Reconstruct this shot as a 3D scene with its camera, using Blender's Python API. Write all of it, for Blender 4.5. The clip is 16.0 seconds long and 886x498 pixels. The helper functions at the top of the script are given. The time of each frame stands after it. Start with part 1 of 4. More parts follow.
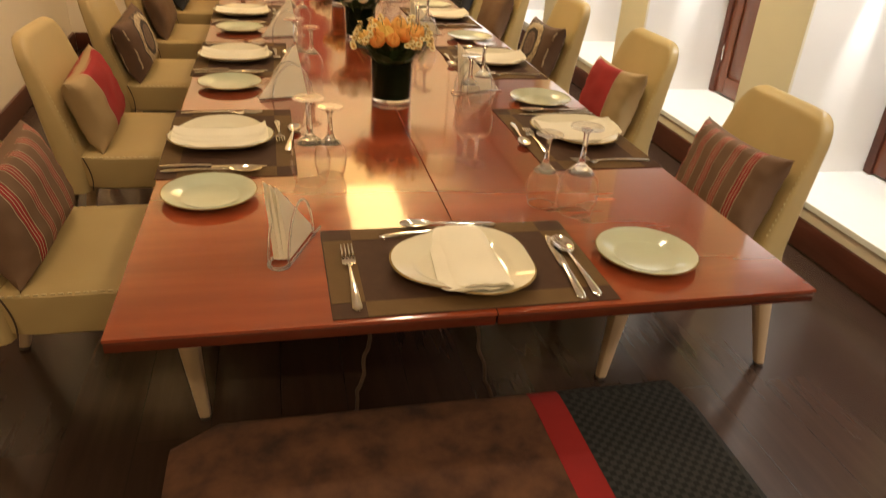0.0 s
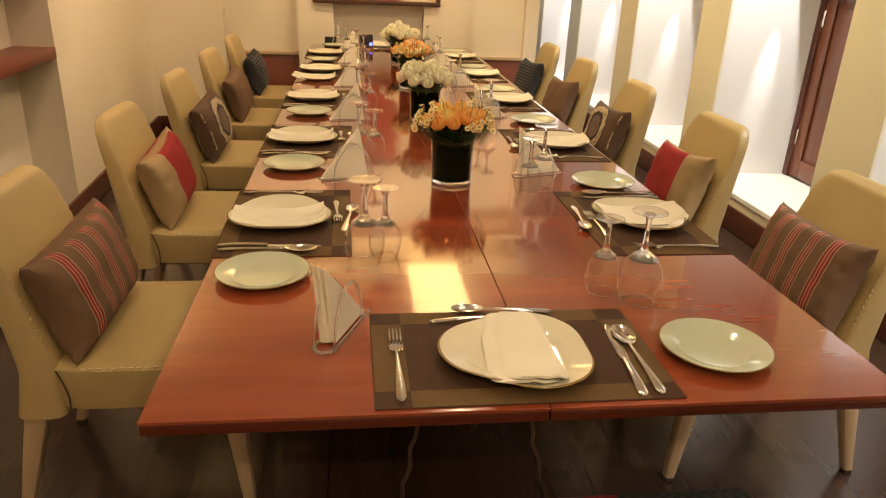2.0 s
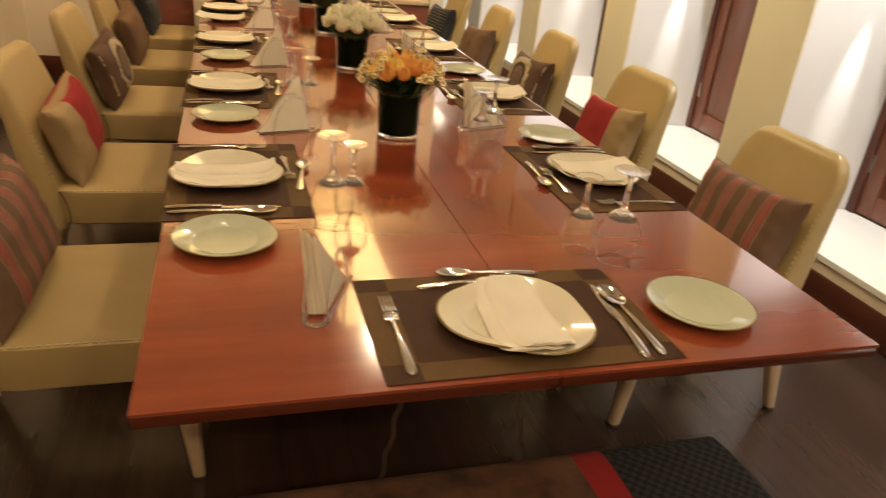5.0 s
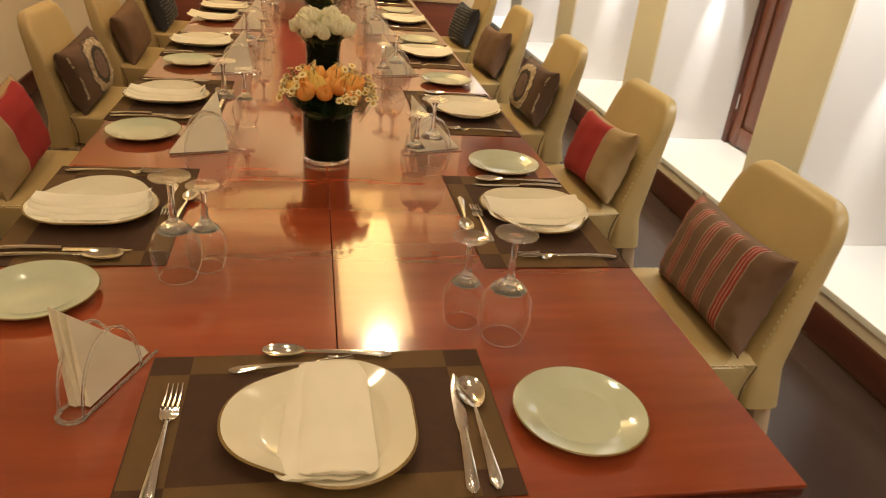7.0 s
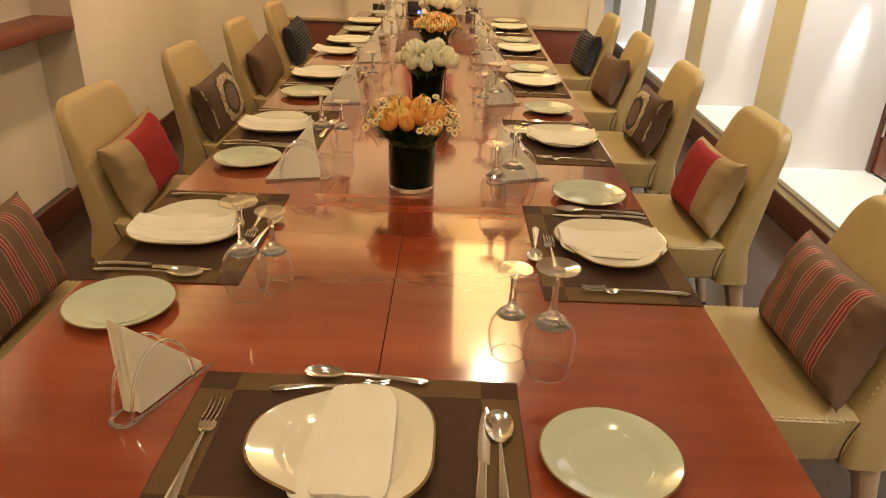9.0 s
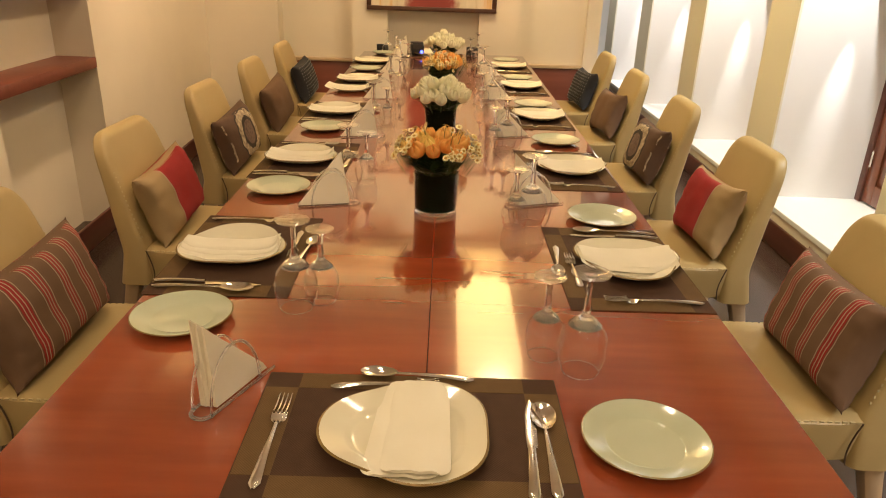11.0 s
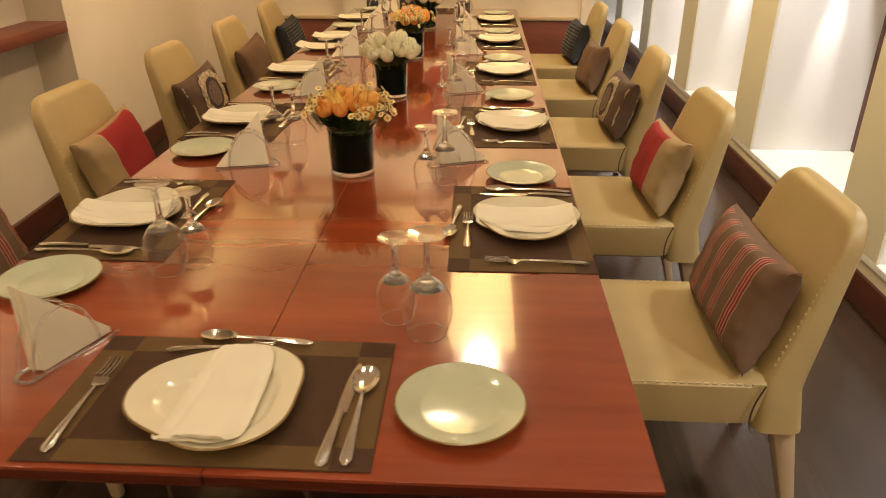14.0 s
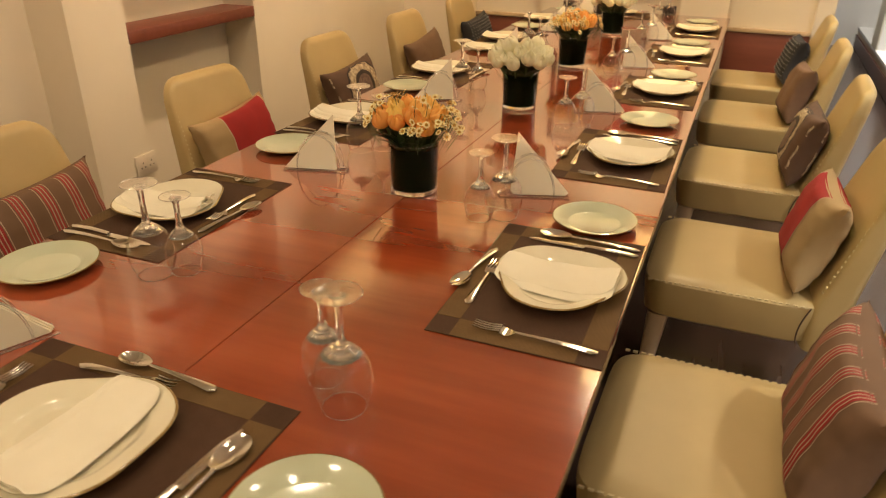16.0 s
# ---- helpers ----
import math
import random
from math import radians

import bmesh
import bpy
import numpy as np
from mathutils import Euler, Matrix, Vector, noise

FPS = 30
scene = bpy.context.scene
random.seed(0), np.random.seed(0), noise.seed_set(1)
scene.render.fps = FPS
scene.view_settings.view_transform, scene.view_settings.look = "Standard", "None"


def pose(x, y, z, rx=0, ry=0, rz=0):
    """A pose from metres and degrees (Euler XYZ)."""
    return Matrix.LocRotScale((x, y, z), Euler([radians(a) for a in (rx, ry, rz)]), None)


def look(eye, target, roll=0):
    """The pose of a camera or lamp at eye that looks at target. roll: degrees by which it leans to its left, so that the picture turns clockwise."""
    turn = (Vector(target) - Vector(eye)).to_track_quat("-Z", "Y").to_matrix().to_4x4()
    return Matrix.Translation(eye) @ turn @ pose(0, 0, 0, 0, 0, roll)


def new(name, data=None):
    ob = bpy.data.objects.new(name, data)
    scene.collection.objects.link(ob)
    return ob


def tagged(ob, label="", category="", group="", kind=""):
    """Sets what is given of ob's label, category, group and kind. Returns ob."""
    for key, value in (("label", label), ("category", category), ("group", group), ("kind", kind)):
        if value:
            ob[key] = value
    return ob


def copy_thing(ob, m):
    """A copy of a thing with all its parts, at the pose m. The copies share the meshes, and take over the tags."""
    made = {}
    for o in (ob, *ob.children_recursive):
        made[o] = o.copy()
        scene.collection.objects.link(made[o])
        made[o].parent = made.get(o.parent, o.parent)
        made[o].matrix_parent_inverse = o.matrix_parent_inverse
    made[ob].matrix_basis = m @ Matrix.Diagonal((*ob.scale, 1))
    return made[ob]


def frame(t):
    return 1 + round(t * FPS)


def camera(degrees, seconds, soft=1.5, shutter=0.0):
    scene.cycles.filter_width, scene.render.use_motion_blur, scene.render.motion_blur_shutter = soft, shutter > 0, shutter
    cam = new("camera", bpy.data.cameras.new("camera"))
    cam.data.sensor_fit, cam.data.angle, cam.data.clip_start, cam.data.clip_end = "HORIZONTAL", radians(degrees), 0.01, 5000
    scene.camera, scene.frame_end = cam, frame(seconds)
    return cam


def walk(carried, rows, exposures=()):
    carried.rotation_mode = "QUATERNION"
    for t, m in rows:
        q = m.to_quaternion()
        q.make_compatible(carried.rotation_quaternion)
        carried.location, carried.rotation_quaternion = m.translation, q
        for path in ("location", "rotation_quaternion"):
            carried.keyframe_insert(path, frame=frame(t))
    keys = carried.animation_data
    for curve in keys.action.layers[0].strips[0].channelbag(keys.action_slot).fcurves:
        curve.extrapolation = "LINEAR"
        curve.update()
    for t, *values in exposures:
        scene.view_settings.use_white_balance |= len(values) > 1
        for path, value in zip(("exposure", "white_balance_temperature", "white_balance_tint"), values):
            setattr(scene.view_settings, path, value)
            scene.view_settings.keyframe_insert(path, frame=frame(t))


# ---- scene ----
cam = camera(64.2, 16.0, soft=1.0, shutter=0.5)
PATH = [
    (0, (-0.335, -0.937, 1.394), (0.09, 0.773, 0.449), 3.8),
    (0.5, (-0.311, -0.918, 1.389), (0.045, 0.874, 0.576), 3.9),
    (1, (-0.298, -0.893, 1.384), (-0.033, 0.95, 0.654), 3.5),
    (1.5, (-0.29, -0.892, 1.386), (-0.043, 0.958, 0.668), 2.2),
    (2, (-0.302, -0.892, 1.384), (-0.052, 0.944, 0.631), 2.5),
    (2.5, (-0.331, -0.884, 1.383), (-0.11, 0.949, 0.615), 3.3),
    (3, (-0.374, -0.87, 1.384), (-0.189, 0.955, 0.586), 4.6),
    (3.5, (-0.423, -0.842, 1.379), (-0.322, 0.976, 0.552), 5.9),
    (4, (-0.481, -0.812, 1.375), (-0.25, 0.991, 0.541), 7.2),
    (4.5, (-0.518, -0.797, 1.374), (-0.162, 0.987, 0.543), 6.7),
    (5, (-0.469, -0.793, 1.374), (0.086, 0.922, 0.507), 5.8),
    (5.2, (-0.424, -0.789, 1.377), (0.157, 0.912, 0.501), 5.6),
    (7.3, (-0.019, -0.564, 1.418), (0.261, 1.192, 0.501), 4.6),
    (7.5, (-0.012, -0.541, 1.404), (0.194, 1.21, 0.459), 3.6),
    (8, (0.027, -0.524, 1.417), (0.055, 1.249, 0.493), 2.4),
    (8.2, (0.077, -0.541, 1.424), (0.073, 1.246, 0.526), 2.4),
    (10.3, (0.112, -0.7, 1.438), (0.098, 1.124, 0.618), 2.0),
    (10.5, (0.073, -0.717, 1.439), (0.05, 1.117, 0.642), 1.1),
    (11, (0.015, -0.744, 1.437), (0.026, 1.105, 0.675), 2.0),
    (11.5, (-0.02, -0.758, 1.433), (-0.027, 1.104, 0.705), 4.1),
    (12, (-0.05, -0.789, 1.433), (-0.158, 1.062, 0.685), 5.3),
    (12.5, (-0.02, -0.79, 1.432), (-0.117, 1.031, 0.612), 3.2),
    (13, (0.088, -0.741, 1.434), (0.001, 1.068, 0.585), 2.9),
    (13.5, (0.237, -0.754, 1.444), (0.099, 1.054, 0.599), 1.6),
    (14, (0.363, -0.702, 1.432), (0.266, 1.097, 0.563), 0.0),
    (14.5, (0.444, -0.601, 1.428), (0.239, 1.187, 0.556), 0.7),
    (15, (0.516, -0.458, 1.438), (0.14, 1.312, 0.587), 2.1),
    (15.5, (0.587, -0.388, 1.423), (0.045, 1.305, 0.507), -0.3),
    (16, (0.734, -0.361, 1.429), (0.049, 1.297, 0.547), 0.6),
]
walk(cam, [(t, look(eye, target, roll)) for t, eye, target, roll in PATH], [(0, 0.40), (0.6, 0.26), (2.0, 0.38), (3.5, 0.46), (5.0, 0.28), (7.5, 0.20), (11, 0.36), (14, 0.34), (16, 0.42)])

# ---- world and light ----
WORLD = bpy.data.worlds.new("world")
WORLD.use_nodes = True
scene.world = WORLD
WORLD.node_tree.nodes["Background"].inputs[0].default_value = (0.9, 0.75, 0.6, 1)
WORLD.node_tree.nodes["Background"].inputs[1].default_value = 0.05
CEILING_Z = 2.7
WARM = (1.0, 0.745, 0.47)
ROSE = (1.0, 0.70, 0.455)
YELLOW = (0.95, 0.92, 0.48)
GOLD = (1.0, 0.69, 0.30)
SOFT_WHITE = (1.0, 0.965, 0.92)
PANEL = (0.17, 3.22, 0.63, 5.0)
HOT_LAMP = (0.40, 3.04)
FILL_LAMPS = [(-1.1, -0.95), (-0.5, -2.2), (0.5, -2.2), (1.2, -0.9), (-0.45, 0.3), (0.45, 0.3), (-0.45, 1.15), (0.45, 1.15)]
WASH_Y, WASH_WATTS = (0.2, 1.5, 2.8, 4.1), 45
WEST_COVE, NORTH_COVE = -1.77, 5.0
NICHES = [(-0.72, 0.35), (0.70, 1.77), (2.12, 3.19), (3.54, 4.61), (4.96, 6.03), (6.38, 7.45)]


def lamp(name, kind, place, aim, watts, colour, size=0.1, cone=60, blend=0.5):
    data = bpy.data.lights.new(name, kind)
    data.energy, data.color = watts, colour
    if kind == "AREA" and isinstance(size, tuple):
        data.shape, data.size, data.size_y = "RECTANGLE", size[0], size[1]
    elif kind == "AREA":
        data.shape, data.size = "DISK", size
    else:
        data.shadow_soft_size = size
    if kind == "SPOT":
        data.spot_size, data.spot_blend = radians(cone), blend
    ob = new(name, data)
    ob.matrix_world = look(place, aim)
    return ob


# added spots that brighten the walls but stay out of the table's mirror
for wy in WASH_Y:
    for side, wall in ((-1, -1.88), (1, 1.92)):
        share = (0.22 if wy < 1 else 1.24) if side < 0 else (0.2 if wy < 1 else 0.56)
        lamp("wall_fill_bulb", "SPOT", (side * 0.92, wy, CEILING_Z - 0.04), (wall, wy, 0.95), WASH_WATTS * share, ROSE if side < 0 else YELLOW, 0.05, 72, 0.6)
for wx in (-1.0, 0.0, 0.95):
    lamp("wall_fill_bulb", "SPOT", (wx, 4.35, CEILING_Z - 0.04), (wx, 5.4, 1.45), 0.95 * WASH_WATTS, WARM, 0.05, 76, 0.7)
# added ceiling fills, the strongest of them behind the camera
for bx, by in FILL_LAMPS:
    watts = 1.8 if by > 0 else 4 if by > -2 else 10 if bx < 0 else 12
    lamp("fill_bulb", "AREA", (bx, by, CEILING_Z - 0.03), (bx, by, 0), watts, WARM, 0.09)
lamp("ceiling_bulb", "AREA", (*HOT_LAMP, CEILING_Z - 0.03), (*HOT_LAMP, 0), 16, WARM, 0.13)
for near, far in NICHES:
    lamp("niche_spot", "SPOT", (2.21, far - 0.11, 1.42), (2.16, far, 0.80), 42, SOFT_WHITE, 0.012, 17, 1.0)
    lamp("niche_wash", "SPOT", (2.08, (near + far) / 2, 2.26), (2.14, (near + far) / 2 + 0.16, 0.2), 96, SOFT_WHITE, 0.05, 98, 0.75)
# added upward strips that brighten the ceiling the table mirrors
lamp("ceiling_fill_strip", "AREA", (WEST_COVE, 4.2, 2.43), (WEST_COVE, 4.2, 3), 3.5, GOLD, (0.05, 1.7))
lamp("ceiling_fill_strip", "AREA", (-0.1, NORTH_COVE, 2.43), (-0.1, NORTH_COVE, 3), 6, GOLD, (2.6, 0.05))
# added fill that whitens the passage wall beyond the pilaster
lamp("passage_fill", "SPOT", (1.45, 7.2, CEILING_Z - 0.04), (2.0, 7.3, 0.8), 120, (1.0, 0.93, 0.82), 0.05, 120, 0.8)


# ---- materials ----
def material(name):
    m = bpy.data.materials.new(name)
    m.use_nodes = True
    return m, m.node_tree.nodes, m.node_tree.links, m.node_tree.nodes["Principled BSDF"]


def mixed(nodes, links, factor, a, b):
    n = nodes.new("ShaderNodeMix")
    n.data_type = "RGBA"
    n.inputs[6].default_value, n.inputs[7].default_value = (*a, 1), (*b, 1)
    if factor is not None:
        links.new(factor, n.inputs[0])
    return n


def noise_node(nodes, links, scale, detail=3, stretch=(1, 1, 1), rough=0.55, source="Object"):
    tc = nodes.new("ShaderNodeTexCoord")
    mp = nodes.new("ShaderNodeMapping")
    mp.inputs["Scale"].default_value = stretch
    links.new(tc.outputs[source], mp.inputs[0])
    n = nodes.new("ShaderNodeTexNoise")
    n.inputs["Scale"].default_value, n.inputs["Detail"].default_value, n.inputs["Roughness"].default_value = scale, detail, rough
    links.new(mp.outputs[0], n.inputs["Vector"])
    return n


def ramp(nodes, links, source, lo, hi):
    r = nodes.new("ShaderNodeMapRange")
    r.inputs[1].default_value, r.inputs[2].default_value = lo, hi
    links.new(source, r.inputs[0])
    return r


def bump(nodes, links, source, strength, distance=0.001):
    b = nodes.new("ShaderNodeBump")
    b.inputs["Strength"].default_value, b.inputs["Distance"].default_value = strength, distance
    links.new(source, b.inputs["Height"])
    return b


def plain(name, a, b, rough=0.5, scale=6, metal=0.0, fine=0, fine_strength=0.2, rough_var=0.08, coat=0.0, sheen=0.0, stretch=(1, 1, 1)):
    """A surface that wanders between two colours, with fine relief."""
    m, nodes, links, bs = material(name)
    n = noise_node(nodes, links, scale, 4, stretch)
    r = ramp(nodes, links, n.outputs[0], 0.3, 0.7)
    links.new(mixed(nodes, links, r.outputs[0], a, b).outputs[2], bs.inputs["Base Color"])
    rr = nodes.new("ShaderNodeMapRange")
    rr.inputs[3].default_value, rr.inputs[4].default_value = max(rough - rough_var, 0.02), rough + rough_var
    links.new(n.outputs[0], rr.inputs[0])
    links.new(rr.outputs[0], bs.inputs["Roughness"])
    bs.inputs["Metallic"].default_value = metal
    bs.inputs["Coat Weight"].default_value = coat
    bs.inputs["Sheen Weight"].default_value = sheen
    if fine:
        f = noise_node(nodes, links, fine, 2)
        links.new(bump(nodes, links, f.outputs[0], fine_strength).outputs[0], bs.inputs["Normal"])
    return m


def wood(name, a, b, rough, along="x", scale=5.0, coat=0.0, relief=0.05, fine_share=0.55):
    """Grain that runs along one axis, with darker streaks and a broad wandering tone."""
    m, nodes, links, bs = material(name)
    long = {"x": (0.12, 1, 1), "y": (1, 0.12, 1), "z": (1, 1, 0.1)}[along]
    g = noise_node(nodes, links, scale * 9, 3, long, 0.5)
    broad = noise_node(nodes, links, scale * 0.8, 3, long)
    r1 = ramp(nodes, links, g.outputs[0], 0.3, 0.72)
    first = mixed(nodes, links, r1.outputs[0], a, b)
    r2 = ramp(nodes, links, broad.outputs[0], 0.35, 0.7)
    dark = mixed(nodes, links, None, tuple(0.72 * c for c in a), tuple(1.12 * c for c in b))
    links.new(r2.outputs[0], dark.inputs[0])
    both = nodes.new("ShaderNodeMix")
    both.data_type = "RGBA"
    both.inputs[0].default_value = 1 - fine_share
    links.new(first.outputs[2], both.inputs[6])
    links.new(dark.outputs[2], both.inputs[7])
    links.new(both.outputs[2], bs.inputs["Base Color"])
    rr = nodes.new("ShaderNodeMapRange")
    rr.inputs[3].default_value, rr.inputs[4].default_value = rough * 0.8, rough * 1.3
    links.new(broad.outputs[0], rr.inputs[0])
    links.new(rr.outputs[0], bs.inputs["Roughness"])
    bs.inputs["Coat Weight"].default_value = coat
    bs.inputs["Coat Roughness"].default_value = 0.05
    if relief:
        links.new(bump(nodes, links, g.outputs[0], relief, 0.0006).outputs[0], bs.inputs["Normal"])
    return m


def clear(name, tint=(1, 1, 1), gloss=0.02, least=0.09):
    """Thin clear glass: what lies behind shows through, and the surface mirrors most at its edges."""
    m, nodes, links, bs = material(name)
    nodes.remove(bs)
    out = nodes["Material Output"]
    t, gl, mx, fr = (nodes.new(k) for k in ("ShaderNodeBsdfTransparent", "ShaderNodeBsdfGlossy", "ShaderNodeMixShader", "ShaderNodeLayerWeight"))
    t.inputs[0].default_value = (*tint, 1)
    gl.inputs[0].default_value = (1, 1, 1, 1)
    gl.inputs["Roughness"].default_value = gloss
    fr.inputs[0].default_value = 0.5
    edge = nodes.new("ShaderNodeMath")
    edge.operation = "POWER"
    edge.inputs[1].default_value = 4.5
    links.new(fr.outputs["Facing"], edge.inputs[0])
    amount = nodes.new("ShaderNodeMapRange")
    amount.inputs[3].default_value, amount.inputs[4].default_value = least, 0.95
    links.new(edge.outputs[0], amount.inputs[0])
    links.new(amount.outputs[0], mx.inputs[0])
    links.new(t.outputs[0], mx.inputs[1])
    links.new(gl.outputs[0], mx.inputs[2])
    links.new(mx.outputs[0], out.inputs[0])
    return m


def solid_glass(name, through_share=0.97):
    """Thick clear glass that bends what lies behind it, with a little white mixed in for missing sparkle."""
    m, nodes, links, bs = material(name)
    bs.inputs["Base Color"].default_value = (0.98, 0.98, 0.97, 1)
    bs.inputs["Roughness"].default_value = 0.02
    bs.inputs["IOR"].default_value = 1.5
    bs.inputs["Coat Weight"].default_value = 1.0
    bs.inputs["Coat Roughness"].default_value = 0.05
    # the share left over is plain white that stands in for glints
    bs.inputs["Transmission Weight"].default_value = through_share
    return m


def glow(name, colour, strength):
    m, nodes, links, bs = material(name)
    bs.inputs["Base Color"].default_value = (*colour, 1)
    bs.inputs["Emission Color"].default_value = (*colour, 1)
    bs.inputs["Emission Strength"].default_value = strength
    return m


def woven(name, a, b, size):
    """Flat vinyl yarn woven over and under."""
    m, nodes, links, bs = material(name)
    tc = nodes.new("ShaderNodeTexCoord")
    mp = nodes.new("ShaderNodeMapping")
    mp.inputs["Scale"].default_value = (1 / size, 1 / size, 0.0)
    links.new(tc.outputs["Object"], mp.inputs[0])
    ck = nodes.new("ShaderNodeTexChecker")
    ck.inputs["Scale"].default_value = 1.0
    links.new(mp.outputs[0], ck.inputs[0])
    n = noise_node(nodes, links, 30, 3)
    ck.inputs[1].default_value, ck.inputs[2].default_value = (*a, 1), (*b, 1)
    tone = mixed(nodes, links, n.outputs[0], (0.8, 0.8, 0.8), (1.15, 1.15, 1.15))
    mul = nodes.new("ShaderNodeMix")
    mul.data_type, mul.blend_type = "RGBA", "MULTIPLY"
    mul.inputs[0].default_value = 1
    links.new(ck.outputs[0], mul.inputs[6])
    links.new(tone.outputs[2], mul.inputs[7])
    links.new(mul.outputs[2], bs.inputs["Base Color"])
    bs.inputs["Roughness"].default_value = 0.65
    bs.inputs["Specular IOR Level"].default_value = 0.1
    links.new(bump(nodes, links, ck.outputs[1], 0.15, 0.0008).outputs[0], bs.inputs["Normal"])
    return m


M_WALL = plain("cream_plaster", (0.70, 0.62, 0.49), (0.76, 0.68, 0.54), 0.7, 1.5, fine=120, fine_strength=0.12)
M_PIER = plain("yellow_cream_paint", (0.72, 0.67, 0.53), (0.77, 0.72, 0.57), 0.7, 1.5, fine=120, fine_strength=0.12)
M_JAMB = plain("white_plaster", (0.80, 0.79, 0.77), (0.84, 0.83, 0.81), 0.55, 1.5, fine=120, fine_strength=0.1)
M_CEIL = plain("ceiling_paint", (0.78, 0.72, 0.62), (0.82, 0.76, 0.66), 0.8, 1.0)
M_TRIM = wood("dark_trim_wood", (0.075, 0.020, 0.012), (0.12, 0.036, 0.020), 0.35, "y", 4)
M_WAINSCOT = wood("wainscot_wood", (0.15, 0.040, 0.024), (0.21, 0.060, 0.034), 0.4, "x", 3)
M_SHUTTER = wood("shutter_wood", (0.13, 0.036, 0.015), (0.20, 0.060, 0.024), 0.3, "z", 4, 0.3)
M_TABLE = wood("cherry_lacquer", (0.245, 0.0375, 0.0140), (0.360, 0.0710, 0.0240), 0.13, "x", 5.0, 1.0, 0.0, 0.30)
M_TABLE.node_tree.nodes["Principled BSDF"].inputs["Coat IOR"].default_value = 1.62
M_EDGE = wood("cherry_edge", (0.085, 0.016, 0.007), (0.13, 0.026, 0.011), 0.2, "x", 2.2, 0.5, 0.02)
M_LEG = wood("dark_leg_wood", (0.05, 0.022, 0.014), (0.08, 0.035, 0.02), 0.4, "z", 4)
M_LEATHER = plain("tan_leatherette", (0.41, 0.304, 0.134), (0.46, 0.343, 0.156), 0.40, 5, fine=700, fine_strength=0.25)
M_STITCH = plain("pale_thread", (0.50, 0.40, 0.21), (0.55, 0.45, 0.25), 0.7, 40)
M_PIPING = plain("brown_seam", (0.06, 0.035, 0.020), (0.085, 0.05, 0.03), 0.6, 20)
M_CHAIRLEG = plain("painted_leg", (0.50, 0.37, 0.23), (0.56, 0.42, 0.27), 0.4, 12, stretch=(1, 1, 0.2))
M_FOOT = plain("black_glide", (0.03, 0.025, 0.02), (0.05, 0.04, 0.035), 0.5, 20)
M_PORCELAIN = plain("white_porcelain", (0.76, 0.71, 0.54), (0.79, 0.74, 0.57), 0.1, 3, rough_var=0.03, coat=0.5)
M_CELADON = plain("celadon_porcelain", (0.51, 0.55, 0.40), (0.55, 0.59, 0.44), 0.12, 9, rough_var=0.03, coat=0.5)
M_RIMLINE = plain("brown_rim_glaze", (0.20, 0.13, 0.045), (0.30, 0.20, 0.08), 0.2, 30, coat=0.3)
M_LINEN = plain("white_linen", (0.80, 0.75, 0.60), (0.85, 0.80, 0.65), 0.85, 12, fine=900, fine_strength=0.35, sheen=0.2)
M_STEEL = plain("polished_steel", (0.68, 0.66, 0.62), (0.75, 0.73, 0.69), 0.13, 30, 1.0, rough_var=0.05)
M_GLASS = clear("clear_glass", (1.0, 1.0, 0.998), 0.015, 0.022)
M_FOOTGLASS = clear("foot_glass", (0.985, 0.985, 0.98), 0.07, 0.17)
M_CRYSTAL = solid_glass("solid_glass", 0.95)
M_RIM = solid_glass("rim_glass", 0.95)
M_ACRYLIC = solid_glass("clear_acrylic", 0.94)
M_VASE = clear("vase_glass", (0.93, 0.96, 0.93), 0.02, 0.004)
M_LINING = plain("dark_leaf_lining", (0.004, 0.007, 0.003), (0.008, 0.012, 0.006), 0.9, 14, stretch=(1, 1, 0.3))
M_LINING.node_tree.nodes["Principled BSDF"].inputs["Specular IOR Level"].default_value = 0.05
M_LEAF = plain("tulip_leaf", (0.022, 0.046, 0.014), (0.055, 0.098, 0.030), 0.45, 10)
M_STEM = plain("green_stem", (0.045, 0.085, 0.025), (0.075, 0.125, 0.04), 0.5, 20)
def petal(name, a, b, c=None, share=0.4):
    """Thin petals or paper that let some light through."""
    m, nodes, links, bs = material(name)
    n = noise_node(nodes, links, 22, 3)
    r = ramp(nodes, links, n.outputs[0], 0.32, 0.68)
    col = mixed(nodes, links, r.outputs[0], a, b)
    if c:
        each = nodes.new("ShaderNodeObjectInfo")
        pick = ramp(nodes, links, each.outputs["Random"], 0.35, 0.75)
        other = mixed(nodes, links, pick.outputs[0], a, c)
        links.new(col.outputs[2], other.inputs[6])
        col = other
    links.new(col.outputs[2], bs.inputs["Base Color"])
    bs.inputs["Roughness"].default_value = 0.5
    tl, mx = nodes.new("ShaderNodeBsdfTranslucent"), nodes.new("ShaderNodeMixShader")
    links.new(col.outputs[2], tl.inputs[0])
    mx.inputs[0].default_value = share
    links.new(bs.outputs[0], mx.inputs[1])
    links.new(tl.outputs[0], mx.inputs[2])
    links.new(mx.outputs[0], nodes["Material Output"].inputs[0])
    return m


M_PAPER = petal("white_paper", (0.94, 0.87, 0.70), (0.95, 0.89, 0.74), None, 0.22)
M_ORANGE = petal("orange_petal", (0.95, 0.42, 0.09), (0.96, 0.60, 0.17), (0.97, 0.74, 0.22))
M_IVORY = petal("ivory_petal", (0.93, 0.90, 0.66), (0.96, 0.94, 0.78))
M_DAISY = plain("daisy_petal", (0.84, 0.72, 0.33), (0.90, 0.82, 0.50), 0.6, 30)
M_EYE = plain("daisy_centre", (0.42, 0.24, 0.03), (0.55, 0.34, 0.05), 0.7, 60)
